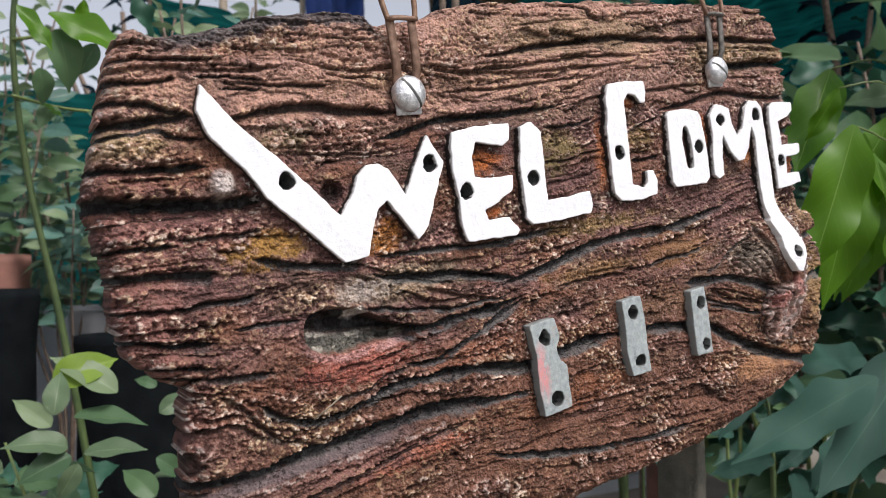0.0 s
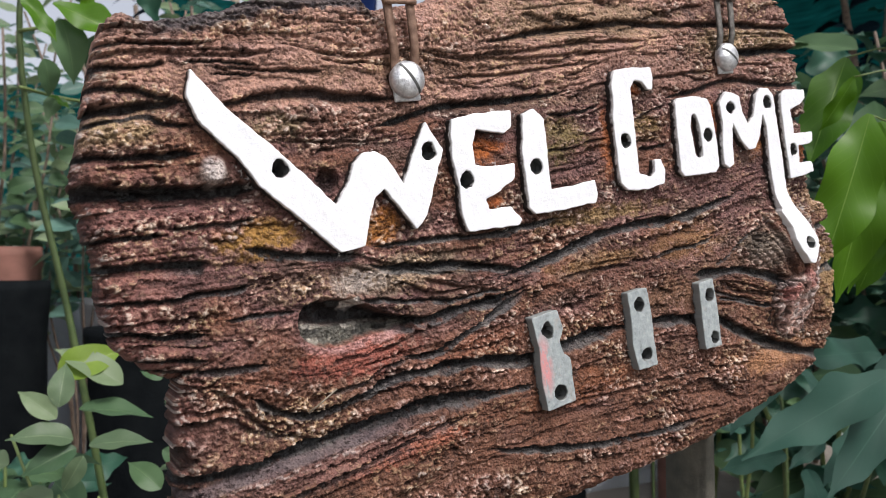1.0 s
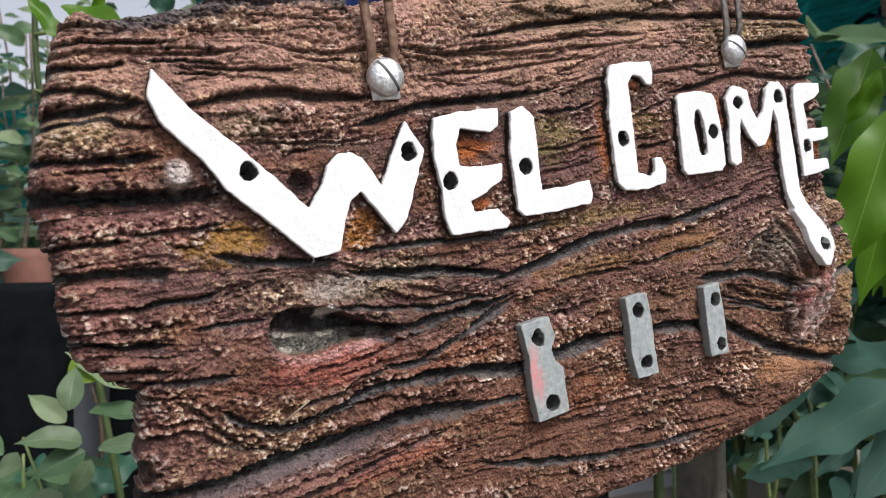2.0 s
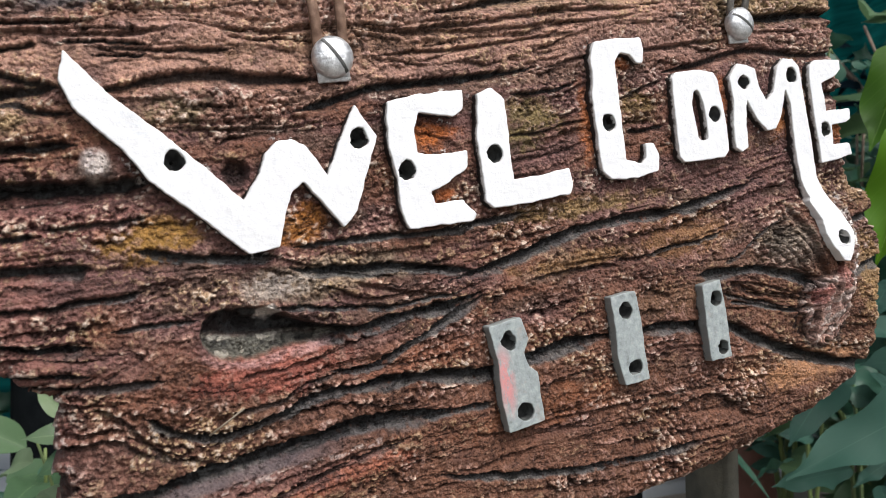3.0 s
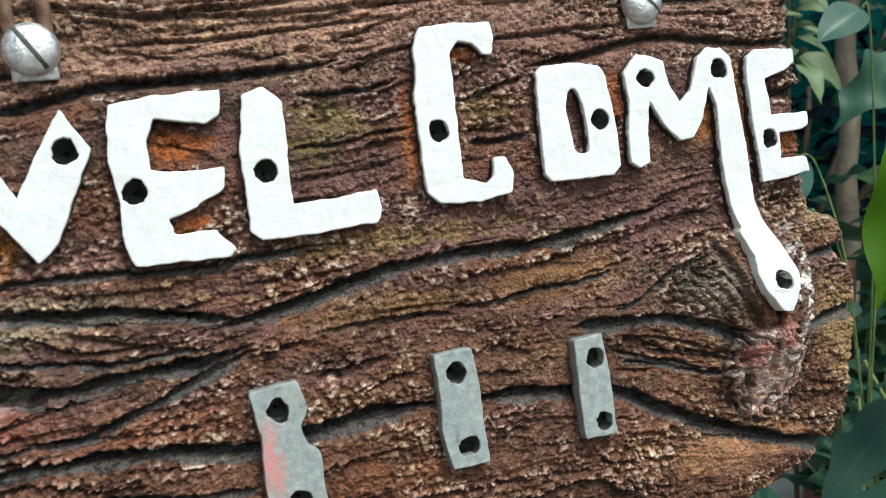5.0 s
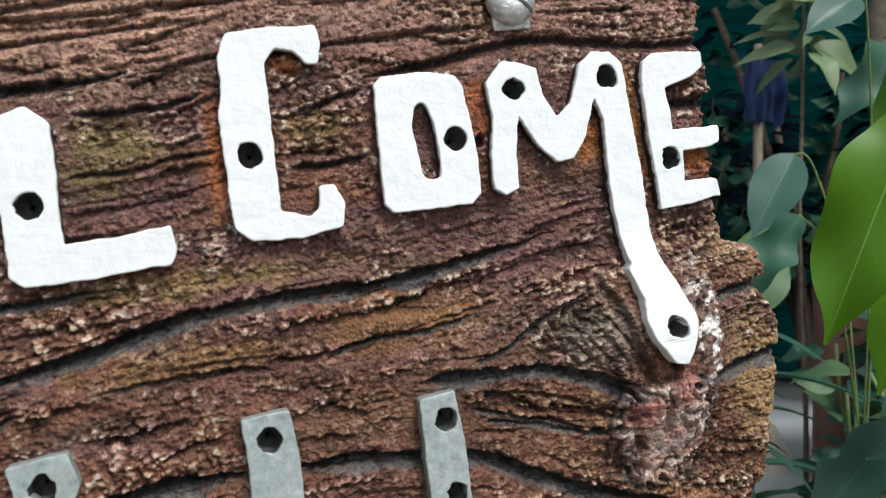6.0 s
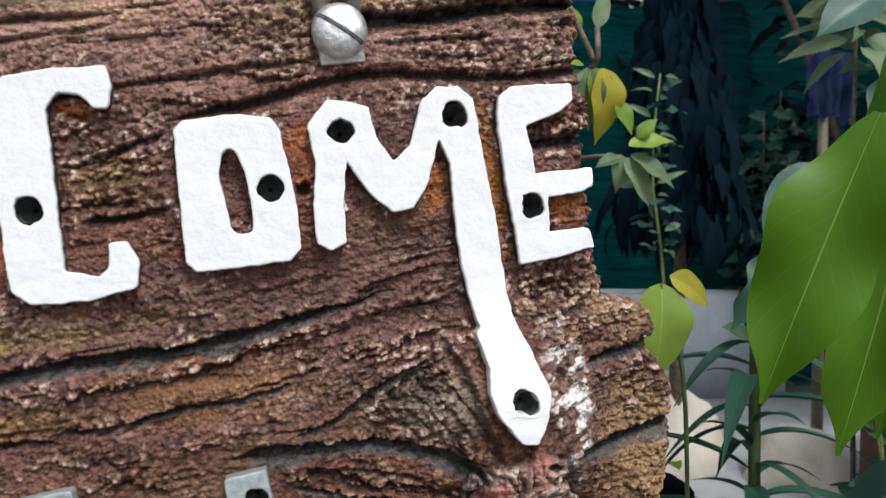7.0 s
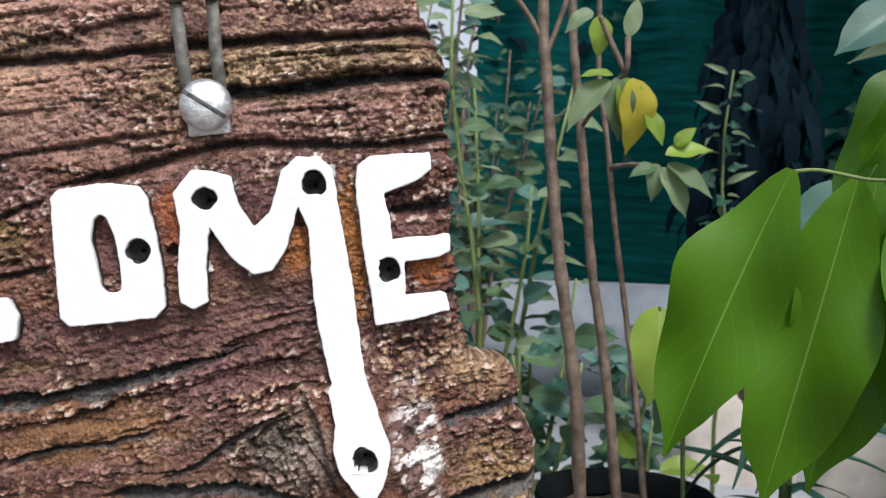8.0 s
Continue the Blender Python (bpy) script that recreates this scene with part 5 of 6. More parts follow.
# a small plant with one ribbed yellow-green leaf
ribbed = empty("small_seedling", Matrix.Translation((0.44, 0.38, 0)), "seedling with a ribbed yellow-green leaf and a yellow one", "seedling")
bm = bmesh.new()
tube(bm, curve_points([(0, -0.04, 0), (-0.01, -0.05, 0.2), (-0.022, -0.06, 0.46), (-0.0417, -0.064, 0.5347), (-0.0456, -0.064, 0.551)], 5), 0.0017, 6)
part("stem", bm, DARKSTEM, ribbed)
put_leaf(ribbed, leaves_of("lime")[2], (0.3949, 0.316, 0.551), (0.387, 0.285, 0.4914), (-0.1, -1, 0.2))
put_leaf(ribbed, leaves_of("yellow")[1], (0.4014, 0.316, 0.5569), (0.4353, 0.306, 0.5404), (0, -1, 0.5))

# three slender trunks in a black bag, with drooping yellowing leaves
grow_bag(0.485, 0.64, 0.10, 0.30, "black plastic grow bag with three slender saplings")
trio = empty("slender_sapling", Matrix.Translation((0.485, 0.64, 0.12)), "tall slender sapling with three thin brown trunks and drooping yellow-green leaves", "sapling")
TRUNKS = ([(0.445, 0.60, 0.12), (0.4119, 0.57, 0.3351), (0.3991, 0.55, 0.4267), (0.3859, 0.55, 0.5061), (0.3718, 0.55, 0.5902), (0.3627, 0.55, 0.6627), (0.352, 0.55, 0.7621), (0.3467, 0.55, 0.8116), (0.3422, 0.55, 0.9858)],
          [(0.510, 0.66, 0.12), (0.4793, 0.66, 0.2994), (0.4652, 0.66, 0.404), (0.4481, 0.66, 0.5071), (0.4376, 0.66, 0.5585), (0.4246, 0.66, 0.6547), (0.4099, 0.66, 0.7686), (0.4018, 0.66, 0.8374), (0.3958, 0.66, 0.983)],
          [(0.54, 0.68, 0.12), (0.5074, 0.68, 0.3739), (0.495, 0.68, 0.4534), (0.4826, 0.68, 0.5264), (0.4674, 0.68, 0.6115), (0.4534, 0.68, 0.7084), (0.4393, 0.68, 0.7927), (0.435, 0.68, 0.9316)])
for line, thick in zip(TRUNKS, (0.0074, 0.0066, 0.0040)):
    bm = bmesh.new()
    pts = curve_points([np.array(p) - np.array((0.485, 0.64, 0.12)) for p in line], 5)
    tube(bm, pts, [thick * (1 + 0.12 * math.sin(k * 2.2)) * (1 - 0.008 * k) for k in range(len(pts))], 9)
    part("trunk", bm, BARK, trio, "thin ringed brown trunk")
for line in ([(0.3483, 0.55, 0.7854), (0.3345, 0.55, 0.8089), (0.3147, 0.545, 0.8316)], [(0.3512, 0.55, 0.7753), (0.3607, 0.55, 0.8022), (0.3712, 0.55, 0.8351)], [(0.4174, 0.66, 0.7208), (0.4241, 0.58, 0.7528), (0.4231, 0.52, 0.756), (0.4235, 0.52, 0.7902)],
             [(0.4581, 0.68, 0.6789), (0.4729, 0.64, 0.6795), (0.4876, 0.6, 0.6751)], [(0.4231, 0.52, 0.756), (0.4073, 0.52, 0.7846), (0.3955, 0.52, 0.808)]):
    bm = bmesh.new()
    tube(bm, curve_points([np.array(p) - np.array((0.485, 0.64, 0.12)) for p in line], 5), 0.0028, 6)
    part("branch", bm, BARK, trio)
for b, t, f, kind, k in (((0.4129, 0.52, 0.7502), (0.4254, 0.512, 0.6936), (0, -1, 0.2), "pale", 2), ((0.429, 0.52, 0.7509), (0.4475, 0.512, 0.683), (0.3, -1, 0.2), "yellow", 2), ((0.423, 0.522, 0.752), (0.4364, 0.52, 0.6952), (0.2, -1, 0.2), "lime", 1),
                         ((0.4078, 0.52, 0.7483), (0.36, 0.51, 0.7082), (-0.3, -0.7, 0.7), "pale", 1), ((0.4109, 0.52, 0.7533), (0.3777, 0.515, 0.7542), (-0.2, -0.6, 0.8), "lime", 0), ((0.3945, 0.52, 0.808), (0.3991, 0.515, 0.7708), (0, -1, 0.3), "lime", 2),
                         ((0.3933, 0.54, 0.8177), (0.365, 0.53, 0.8035), (0, -0.8, 0.6), "pale", 2), ((0.4477, 0.53, 0.724), (0.4667, 0.52, 0.6905), (0.2, -1, 0.3), "lime", 0), ((0.4235, 0.52, 0.7902), (0.432, 0.515, 0.8292), (0, -1, 0.3), "pale", 0),
                         ((0.4846, 0.6, 0.6782), (0.4843, 0.59, 0.6399), (0, -1, 0.3), "pale", 2), ((0.4967, 0.6, 0.6779), (0.5521, 0.59, 0.6496), (0.2, -0.8, 0.6), "pale", 0), ((0.4906, 0.6, 0.674), (0.5287, 0.59, 0.6267), (0.2, -1, 0.3), "pale", 1),
                         ((0.4948, 0.6, 0.6881), (0.5435, 0.59, 0.7014), (0, -0.7, 0.7), "lime", 0), ((0.505, 0.6, 0.698), (0.5215, 0.59, 0.7201), (0, -0.8, 0.6), "lime", 1), ((0.4846, 0.6, 0.6751), (0.4553, 0.59, 0.6689), (-0.2, -0.8, 0.6), "mid", 1)):
    put_leaf(trio, leaves_of(kind)[k], b, t, f)

# leafy plants among and behind the trunks
GROUP = "potted nursery plants"
shrub("leafy_shrub", (0.37, 0.98, 0), 5, 0.95, 0.15, 180, 0.055, ("mid", "pale", "pale", "blue"), "bushy nursery plant with pale and mid-green leaves", GREENSTEM, seed=21, group=GROUP)
shrub("leafy_shrub", (0.64, 1.12, 0), 3, 0.58, 0.13, 90, 0.05, ("mid", "dark", "blue"), "bushy nursery plant with dark and mid-green leaves", GREENSTEM, seed=22, group=GROUP)
shrub("leafy_shrub", (0.30, 1.25, 0), 4, 1.15, 0.18, 190, 0.055, ("pale", "blue", "pale"), "tall leafy nursery plant by the path", BARK, seed=23, group=GROUP)
pale_sapling = empty("tall_sapling", Matrix.Translation((0.951, 0.83, 0)), "thin upright sapling with narrow drooping pale leaves at its top", "sapling")
bm = bmesh.new()
tube(bm, curve_points([(0.02, 0.01, 0), (0.01, 0, 0.3), (-0.004, 0, 0.6), (0, 0, 0.80), (0.002, 0, 1.046)], 5), [0.0046 - 0.00013 * k for k in range(21)], 8)
part("stem", bm, BARK, pale_sapling)
rnd = random.Random(24)
for k in range(46):
    a, z = k * 2.4, 0.876 + 0.18 * k / 45
    d = Vector((math.cos(a), math.sin(a), rnd.uniform(-0.75, 0.45))).normalized()
    b = Vector((0.951, 0.83, z)) + d * 0.016
    kind = ("narrow", "narrow", "pale")[k % 3]
    put_leaf(pale_sapling, leaves_of(kind)[k % 3], b, b + d * rnd.uniform(0.045, 0.10), (rnd.uniform(-0.6, 0.3), -1, rnd.uniform(0.2, 0.9)))
shrub("leafy_shrub", (1.05, 0.62, 0), 3, 0.60, 0.10, 50, 0.11, ("mid", "dark", "dark"), "broad-leaved dark green nursery plant", GREENSTEM, seed=25, bare=0.4, group=GROUP)
shrub("leafy_shrub", (0.86, 0.40, 0), 4, 0.46, 0.14, 80, 0.09, ("dark", "dark", "mid"), "low broad-leaved dark green plant", GREENSTEM, seed=26, group=GROUP)
shrub("leafy_shrub", (1.35, 0.85, 0), 5, 0.85, 0.25, 170, 0.12, ("dark", "mid", "dark"), "dense dark green nursery shrub", BARK, seed=27, group=GROUP)
shrub("leafy_shrub", (1.15, 0.42, 0), 5, 0.95, 0.22, 170, 0.12, ("dark", "mid", "dark"), "dense dark green nursery shrub", BARK, seed=28, group=GROUP)
shrub("leafy_shrub", (1.75, 1.0, 0), 5, 1.0, 0.3, 200, 0.15, ("dark", "mid"), "dense dark green shrub before the net", BARK, seed=29, group=GROUP)
shrub("leafy_shrub", (0.95, 0.12, 0), 4, 0.55, 0.2, 130, 0.11, ("mid", "dark", "lime"), "leafy green shrub beside the young tree", BARK, seed=30, group=GROUP)
shrub("leafy_shrub", (1.6, 0.3, 0), 5, 1.25, 0.3, 200, 0.15, ("dark", "mid"), "tall dense dark green nursery shrub", BARK, seed=31, group=GROUP)
shrub("leafy_shrub", (2.75, 2.15, 0), 5, 1.0, 0.35, 200, 0.16, ("dark", "mid"), "dense dark green shrub before the net", BARK, seed=32, group=GROUP)
# leaves coloured almost black in place of the shade that falls there
dark_bush = empty("dark_bush", Matrix.Translation((1.072, 1.6, 0)), "tall cone-shaped bush with drooping leaves, coloured almost black for shade", "bush")
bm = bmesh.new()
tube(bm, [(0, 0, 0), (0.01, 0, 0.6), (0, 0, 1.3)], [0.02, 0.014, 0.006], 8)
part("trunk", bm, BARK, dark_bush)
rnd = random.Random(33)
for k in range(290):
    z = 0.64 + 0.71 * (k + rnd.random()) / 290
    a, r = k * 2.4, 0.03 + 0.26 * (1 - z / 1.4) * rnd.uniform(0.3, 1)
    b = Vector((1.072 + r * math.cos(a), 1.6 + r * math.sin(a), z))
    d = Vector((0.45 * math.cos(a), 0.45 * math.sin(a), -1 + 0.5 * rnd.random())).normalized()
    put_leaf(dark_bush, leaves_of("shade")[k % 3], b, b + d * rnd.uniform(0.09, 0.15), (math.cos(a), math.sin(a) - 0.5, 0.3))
shrub("small_upright_plant", (0.875, 1.3, 0), 1, 0.98, 0.01, 40, 0.055, ("shade", "narrow", "dark"), "small upright plant with thin drooping leaves", GREENSTEM, "plant", 0.005, 0.6, 0.4, 34)
strappy = empty("strap_leaved_plant", Matrix.Translation((0.616, 0.545, 0)), "dark upright plant with long arching strap-shaped leaves", "plant")
bm = bmesh.new()
tube(bm, curve_points([(0.01, 0, 0), (0.004, 0, 0.25), (0, 0, 0.49)], 6), [0.008 - 0.0002 * k for k in range(13)], 8)
part("stem", bm, DARKSTEM, strappy)
for k in range(26):
    a, z = k * 2.4, 0.27 + 0.21 * k / 25
    d = Vector((math.cos(a), math.sin(a), 0.5 + 0.35 * math.sin(k * 1.7))).normalized()
    b = Vector((0.616, 0.545, z))
    put_leaf(strappy, leaves_of("strap")[k % 3], b, b + d * (0.12 + 0.03 * math.sin(k * 2.9)), (0, 0, 1))
put_leaf(strappy, leaves_of("mid")[1], (0.616, 0.54, 0.49), (0.691, 0.54, 0.612), (-0.3, -1, 0.1))
put_leaf(strappy, leaves_of("mid")[0], (0.616, 0.545, 0.48), (0.571, 0.52, 0.505), (-0.2, -0.7, 0.7))
shrub("leafy_shrub", (1.0, 0.30, 0), 3, 0.50, 0.12, 30, 0.08, ("mid", "dark"), "low dark green plant at the path", GREENSTEM, seed=36, group=GROUP)
shrub("leafy_shrub", (0.44, 0.92, 0), 5, 0.58, 0.10, 70, 0.055, ("mid", "dark", "blue", "mid"), "leafy nursery plant behind the slender saplings", GREENSTEM, seed=38, group=GROUP, bare=0.35)
shrub("leafy_shrub", (0.56, 0.80, 0), 3, 0.40, 0.08, 26, 0.06, ("mid", "mid", "lime"), "small leafy seedling by the grow bag", GREENSTEM, seed=37, group=GROUP)

# clay pot and cement stones seen between the leaves
grow_bag(1.0, 0.80, 0.04, 0.545, "tall terracotta pot among the leaves", DULLCLAY, "clay_pot")
shrub("leafy_shrub", (0.92, 0.66, 0), 4, 0.50, 0.10, 60, 0.065, ("dark", "teal", "mid"), "low dark green plant before the clay pot", GREENSTEM, seed=61, group=GROUP, bare=0.45)
# blackened leaf colour carries the shade on this shrub
shrub("leafy_shrub", (1.95, 2.55, 0), 6, 1.22, 0.20, 240, 0.13, ("shade", "dark"), "dense shrub against the net, leaves blackened for shade", BARK, seed=62, group=GROUP)


PALE = plain("pale_stone", (0.42, 0.38, 0.33), (0.62, 0.57, 0.51), 9, 0.85, 0, 0.6, 0.004, 60)


def stone(x, y, sx, sy, sz, seed, label):
    bm = bmesh.new()
    bmesh.ops.create_icosphere(bm, subdivisions=4, radius=1)
    for v in bm.verts:
        k = 1 + 0.22 * noise.noise(v.co * 1.3 + Vector((seed, 0, 0))) + 0.06 * noise.noise(v.co * 5)
        v.co = Vector((v.co.x * sx * k, v.co.y * sy * k, max(v.co.z, -0.3) * sz * k))
    ob = part("stone", bm, PALE, None)
    ob.location = (x, y, 0.3 * sz * 0.9)
    return tagged(ob, label, "stone", "pale stones on the ground")


stone(1.08, 1.66, 0.15, 0.12, 0.20, 1, "pale cream boulder on the ground")
stone(1.34, 1.50, 0.12, 0.10, 0.14, 2, "pale cream boulder on the ground")

# tall bamboo pole before the net, and a square stake behind the sign
bm = bmesh.new()
pts = [(2.258 + 0.012 * math.sin(k * 1.3), 2.0, 0.1 * k) for k in range(29)]
tube(bm, pts, [0.034 + (0.004 if k % 4 == 0 else 0) for k in range(29)], 14)
tagged(part("bamboo_pole", bm, BAMBOO, None), "tall upright grey-brown bamboo pole in the ground", "pole")
bm = bmesh.new()
box(bm, 0.1775, 0.192, 0.053, 0.084, -0.02, 0.60)
bmesh.ops.subdivide_edges(bm, edges=[e for e in bm.edges if abs(e.verts[0].co.z - e.verts[1].co.z) > 0.1], cuts=24)
for v in bm.verts:
    v.co += 0.0012 * noise.noise_vector(v.co * 14)
bmesh.ops.bevel(bm, geom=[e for e in bm.edges if abs(e.verts[0].co.z - e.verts[1].co.z) > 0.01], offset=0.003, segments=2, affect="EDGES")
tagged(part("wooden_post", bm, POST, None), "square grey weathered wooden post close behind the sign", "post")

# ---- left of the sign ----
seedling = shrub("pale_seedling", (-0.11, 0.47, 0), 4, 0.40, 0.08, 28, 0.055, ("pale", "mid", "pale"), "seedling with pale grey-green leaves and lime young ones", GREENSTEM, "seedling", 0.003, 0.5, 0.3, 41)
for b, t, f, kind, k in (((-0.126, 0.490, 0.434), (-0.074, 0.482, 0.458), (0.1, -1, 0.6), "lime", 1), ((-0.075, 0.479, 0.422), (-0.126, 0.492, 0.462), (0, -0.8, 0.7), "pale", 0),
                         ((-0.128, 0.466, 0.409), (-0.123, 0.470, 0.448), (-0.2, -1, 0.2), "pale", 2), ((-0.130, 0.465, 0.400), (-0.158, 0.472, 0.427), (0, -1, 0.3), "pale", 1),
                         ((-0.106, 0.457, 0.376), (-0.062, 0.430, 0.385), (0, -0.6, 0.9), "pale", 0), ((-0.118, 0.460, 0.382), (-0.160, 0.449, 0.402), (0, -0.7, 0.8), "pale", 2),
                         ((-0.110, 0.483, 0.403), (-0.049, 0.470, 0.401), (0, -0.4, 1), "mid", 0), ((-0.115, 0.427, 0.374), (-0.131, 0.425, 0.345), (0, -1, 0.3), "pale", 1),
                         ((-0.048, 0.455, 0.331), (-0.072, 0.468, 0.360), (0, -1, 0.3), "mid", 2), ((-0.116, 0.458, 0.375), (-0.157, 0.444, 0.366), (0, -0.8, 0.6), "mid", 1)):
    put_leaf(seedling, leaves_of(kind)[k], b, t, f)
thin = shrub("thin_seedling", (0.0, 0.53, 0), 1, 0.44, 0.02, 6, 0.045, ("pale", "mid"), "thin seedling with a few pale leaves", GREENSTEM, "seedling", 0.0025, 0.7, 0.3, 42)
for b, t, kind in (((-0.029, 0.516, 0.394), (0.000, 0.511, 0.414), "pale"), ((-0.031, 0.520, 0.419), (-0.049, 0.525, 0.431), "mid"), ((-0.034, 0.509, 0.353), (-0.006, 0.498, 0.336), "mid")):
    put_leaf(thin, leaves_of(kind)[2], b, t, (0, -1, 0.5))
tall = empty("tall_stem_plant", Matrix.Translation((-0.04, 0.70, 0)), "tall plant with a long bent green stem", "plant")
bm = bmesh.new()
tube(bm, curve_points([(0.03, 0, 0), (-0.016, 0, 0.285), (-0.051, 0, 0.483), (-0.084, 0, 0.644), (-0.10, -0.02, 0.8), (-0.08, -0.04, 0.95)], 5), [0.0046 - 0.00007 * k for k in range(26)], 8)
part("stem", bm, DARKSTEM, tall)
rnd = random.Random(5)
for line in ([(-0.10, -0.02, 0.78), (-0.02, -0.06, 0.79), (0.06, -0.06, 0.775), (0.13, -0.05, 0.78)], [(-0.10, -0.02, 0.72), (-0.04, 0.05, 0.725), (0.03, 0.1, 0.735)],
             [(-0.09, -0.03, 0.88), (-0.02, -0.08, 0.86), (0.07, -0.1, 0.85)]):
    pts = curve_points(line, 5)
    bm = bmesh.new()
    tube(bm, pts, 0.002, 6)
    part("branch", bm, GREENSTEM, tall)
    for k in range(9):
        p = Vector(pts[min(2 + k * 13 // 9, len(pts) - 1)]) + Vector((-0.04, 0.70, 0))
        d = Vector((rnd.uniform(-0.8, 0.9), rnd.uniform(-1, 0.4), rnd.uniform(-0.9, 0.25))).normalized()
        put_leaf(tall, leaves_of(("mid", "bright", "mid", "dark")[k % 4])[k % 3], p, p + d * rnd.uniform(0.028, 0.045), (0, -0.5, 0.9))
for b, t, kind, k in (((-0.131, 0.481, 0.754), (-0.064, 0.456, 0.728), "bright", 2), ((-0.124, 0.484, 0.742), (-0.108, 0.472, 0.693), "mid", 2), ((-0.157, 0.464, 0.752), (-0.130, 0.449, 0.716), "bright", 1),
                      ((-0.128, 0.572, 0.727), (-0.116, 0.577, 0.692), "mid", 2), ((-0.091, 0.548, 0.793), (-0.094, 0.556, 0.758), "bright", 2), ((-0.061, 0.652, 0.780), (-0.080, 0.662, 0.744), "mid", 1),
                      ((-0.032, 0.630, 0.833), (0.006, 0.632, 0.794), "dark", 2)):
    put_leaf(tall, leaves_of(kind)[k], b, t, (0.1, -1, 0.4))
shrub("rosette_shrub", (0.03, 1.42, 0), 7, 0.72, 0.14, 120, 0.07, ("blue", "blue", "pale"), "shrub with rosettes of blue-green rounded leaves", BARK, seed=43, bare=0.84, thick=0.004)
shrub("leafy_shrub", (0.14, 1.80, 0), 8, 1.16, 0.22, 290, 0.06, ("mid", "pale", "blue", "pale"), "dense leafy nursery shrub by the net", BARK, seed=44, group=GROUP, bare=0.4)
shrub("leafy_shrub", (-0.05, 2.2, 0), 8, 1.3, 0.25, 290, 0.065, ("mid", "pale", "blue"), "dense leafy nursery shrub by the net", BARK, seed=45, group=GROUP, bare=0.4)
shrub("leafy_shrub", (0.5, 2.2, 0), 8, 1.15, 0.28, 290, 0.06, ("mid", "dark", "mid"), "dense leafy nursery shrub by the net", BARK, seed=46, group=GROUP, bare=0.4)
shrub("leafy_shrub", (-0.10, 1.62, 0), 7, 1.0, 0.20, 280, 0.06, ("mid", "pale", "mid", "blue"), "dense leafy nursery shrub with mid-green leaves", BARK, seed=49, group=GROUP, bare=0.42)
grow_bag(-0.128, 1.2, 0.075, 0.50, "tall black plastic grow bag")
grow_bag(0.05, 1.0, 0.077, 0.43, "tall black plastic grow bag")
grow_bag(0.12, 1.5, 0.08, 0.46, "pale cement bowl planter", CEMENT, "cement_planter")
shrub("low_leafy_plant", (-0.17, 0.75, 0), 4, 0.36, 0.12, 60, 0.08, ("dark", "mid"), "low dark green leafy plant in the shade", GREENSTEM, "plant", 0.004, 0.3, 0.3, 47)
shrub("leafy_shrub", (-0.30, 1.3, 0), 5, 0.8, 0.2, 130, 0.09, ("dark", "mid", "dark"), "dense dark green shrub behind the grow bags", BARK, seed=48, group=GROUP)


def ledge(x0, x1, y0, y1, top, label):
    """A low block of pale cement with worn edges."""
    bm = bmesh.new()
    box(bm, x0, x1, y0, y1, 0.0, top)
    bmesh.ops.bevel(bm, geom=bm.edges[:], offset=0.012, segments=3, affect="EDGES")
    tagged(part("cement_block", bm, BLOCK, None), label, "block")


grow_bag(-0.10, 1.38, 0.055, 0.56, "tall dull terracotta pot behind the grow bags", DULLCLAY, "clay_pot")
ledge(-0.2, 0.22, 1.62, 1.72, 0.46, "pale bluish cement block behind the grow bags")
ledge(0.30, 2.0, 2.50, 2.62, 0.43, "long low pale bluish cement wall before the net")

# trees beyond the net, their near-black leaves standing for shade
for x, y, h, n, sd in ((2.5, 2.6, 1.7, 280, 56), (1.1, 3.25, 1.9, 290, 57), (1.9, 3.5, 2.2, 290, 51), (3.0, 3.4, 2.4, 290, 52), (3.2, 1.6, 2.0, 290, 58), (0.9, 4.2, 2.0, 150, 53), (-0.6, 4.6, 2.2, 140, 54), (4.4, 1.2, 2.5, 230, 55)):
    shrub("nursery_tree", (x, y, 0), 7, h, 0.7, n, 0.15, ("shade", "dark", "shade"), "leafy tree beyond the shade net, leaves darkened for shade", BARK, "tree", 0.03, 0.35, 0.4, sd, group="trees beyond the net")

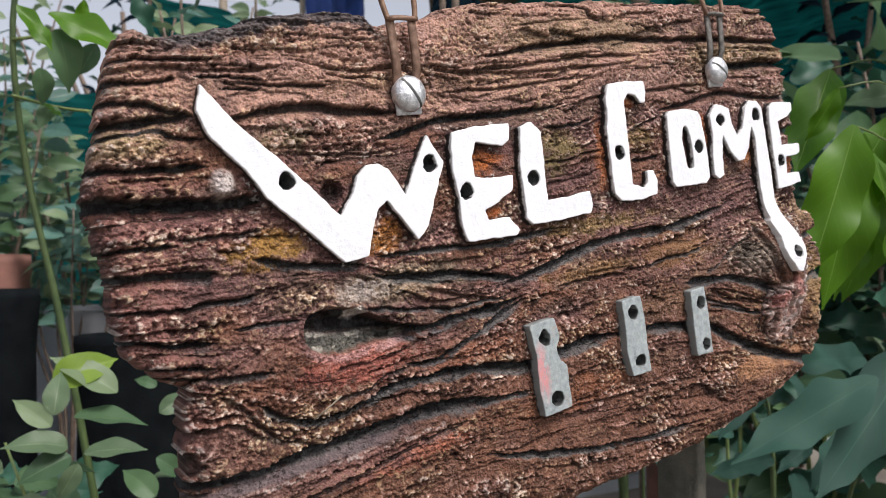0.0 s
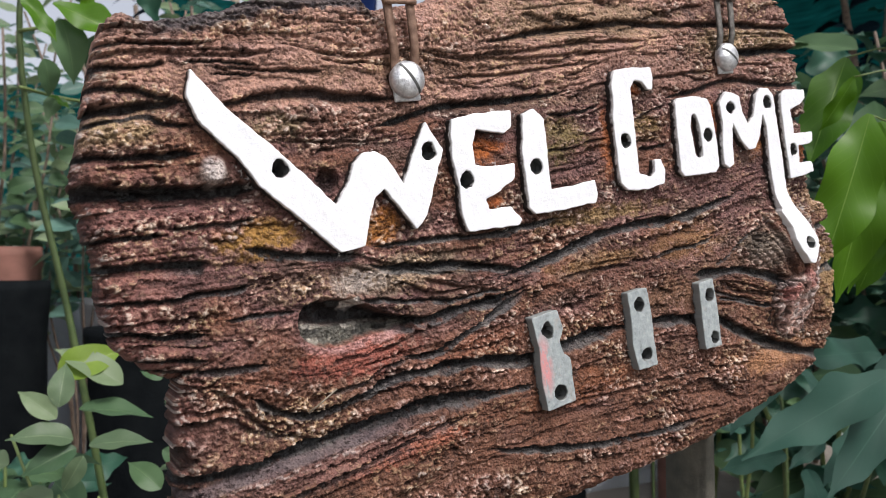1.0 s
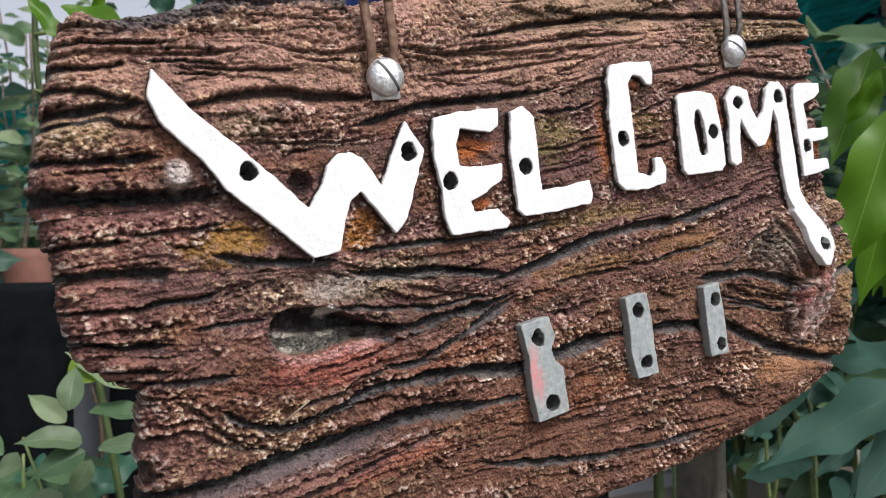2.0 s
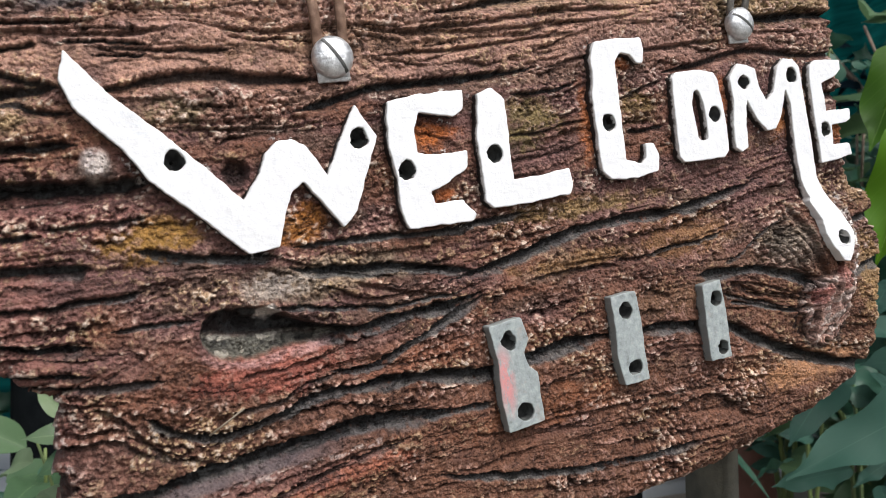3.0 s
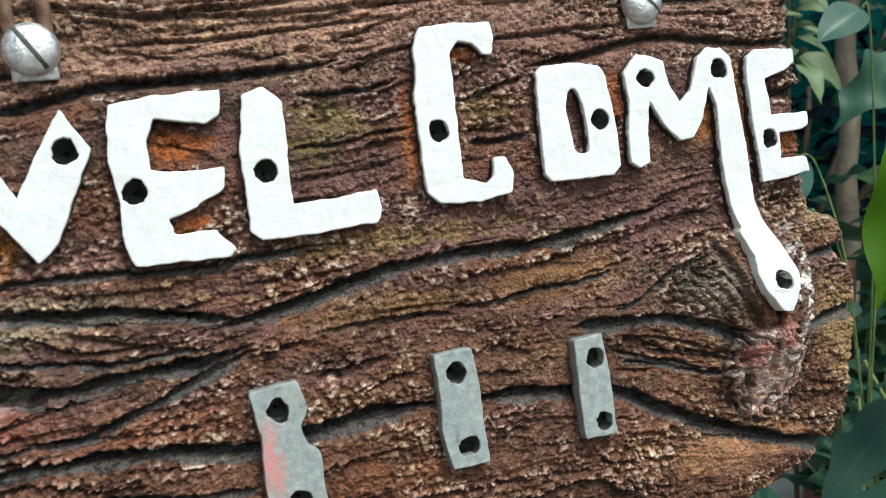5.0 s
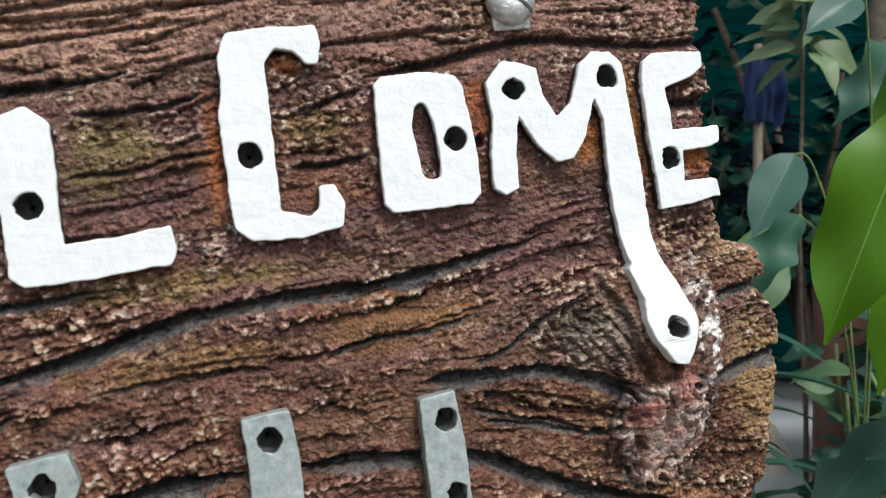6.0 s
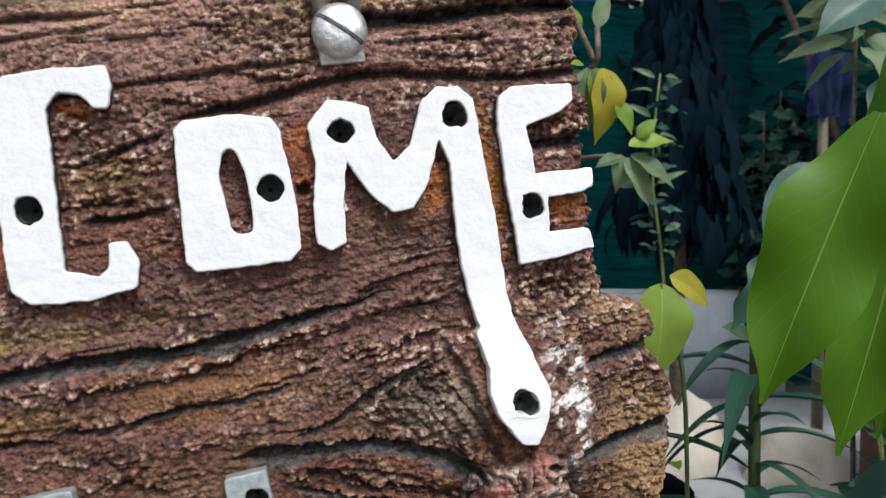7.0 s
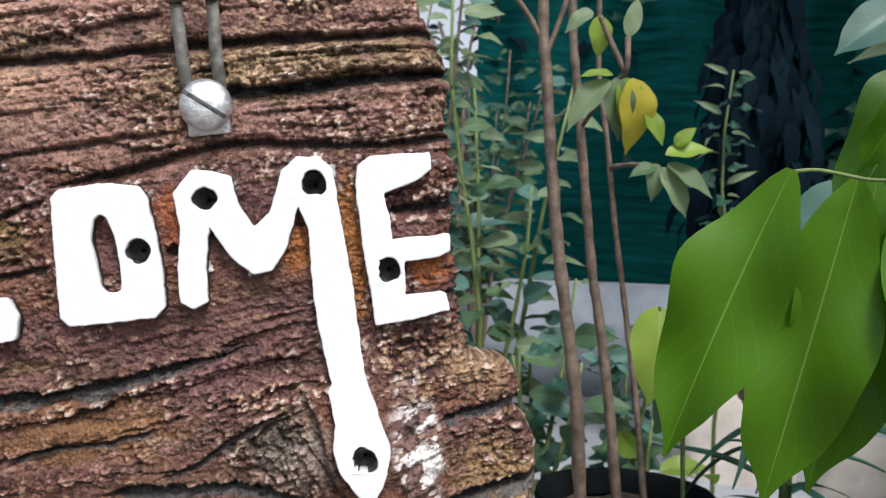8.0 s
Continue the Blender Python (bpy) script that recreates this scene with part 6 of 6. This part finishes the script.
# an unseen tree added over the nursery to shade the plants at the net
added_canopy = empty("added_shade_tree", Matrix.Translation((2.0, 3.3, 0)), "broad unseen tree added to shade the nursery plants", "tree")
bm = bmesh.new()
tube(bm, curve_points([(0, 0, 0), (0.05, -0.1, 0.9), (-0.05, -0.3, 1.7), (0, -0.6, 2.2)], 5), [0.11 - 0.003 * k for k in range(16)], 12)
part("trunk", bm, BARK, added_canopy)
for dx, dy in ((-1.2, -2.0), (0.9, -2.2), (-0.9, -0.9), (1.3, -0.8), (0.2, -2.6)):
    bm = bmesh.new()
    tube(bm, curve_points([(-0.05, -0.3, 1.7), (dx * 0.4, -0.3 + dy * 0.35, 2.05), (dx, dy, 2.25)], 5), [0.05 - 0.003 * k for k in range(11)], 8)
    part("limb", bm, BARK, added_canopy)
bm = bmesh.new()
rnd = random.Random(9)
for _ in range(1450):
    p = Vector((rnd.uniform(-0.85, 1.8), rnd.uniform(-2.75, -0.35), 0))
    p.z = 2.2 + 0.28 * noise.noise(p * 1.1) + rnd.uniform(-0.16, 0.2)
    if noise.noise(p * 1.6 + Vector((3, 0, 0))) < -0.32:
        continue
    a, size = rnd.uniform(0, math.tau), rnd.uniform(0.10, 0.17)
    d = Vector((math.cos(a), math.sin(a), rnd.uniform(-0.6, 0.1))) * size
    w = Vector((-math.sin(a), math.cos(a), rnd.uniform(-0.3, 0.3))) * size * 0.28
    q = [bm.verts.new(p + o) for o in (-d * 0.5, w - d * 0.05, d * 0.5, -w - d * 0.05, Vector((0, 0, -0.02)))]
    for k in range(4):
        bm.faces.new((q[k], q[(k + 1) % 4], q[4]))
part("crown", bm, LEAF_MID, added_canopy, "loose unseen crown of small mid-green leaves, added to cast shade", smooth=False)

# ---- the bamboo frame that the sign hangs from ----
hanger = empty("hanging_frame", Matrix.Translation((-0.62, 0.02, 0)), "plain bamboo frame from which the sign hangs", "frame")
for line, r in (([(0, 0, 0), (0.005, 0, 0.35), (0, 0, 0.70)], 0.016), ([(1.26, 0, 0), (1.255, 0, 0.45), (1.26, 0, 0.90)], 0.016), ([(-0.06, -0.002, 0.634), (0.543, -0.002, 0.730), (0.740, -0.002, 0.761), (1.34, -0.002, 0.857)], 0.009)):
    bm = bmesh.new()
    tube(bm, curve_points(line, 4), r, 10)
    part("bamboo_bar", bm, BAMBOO, hanger)
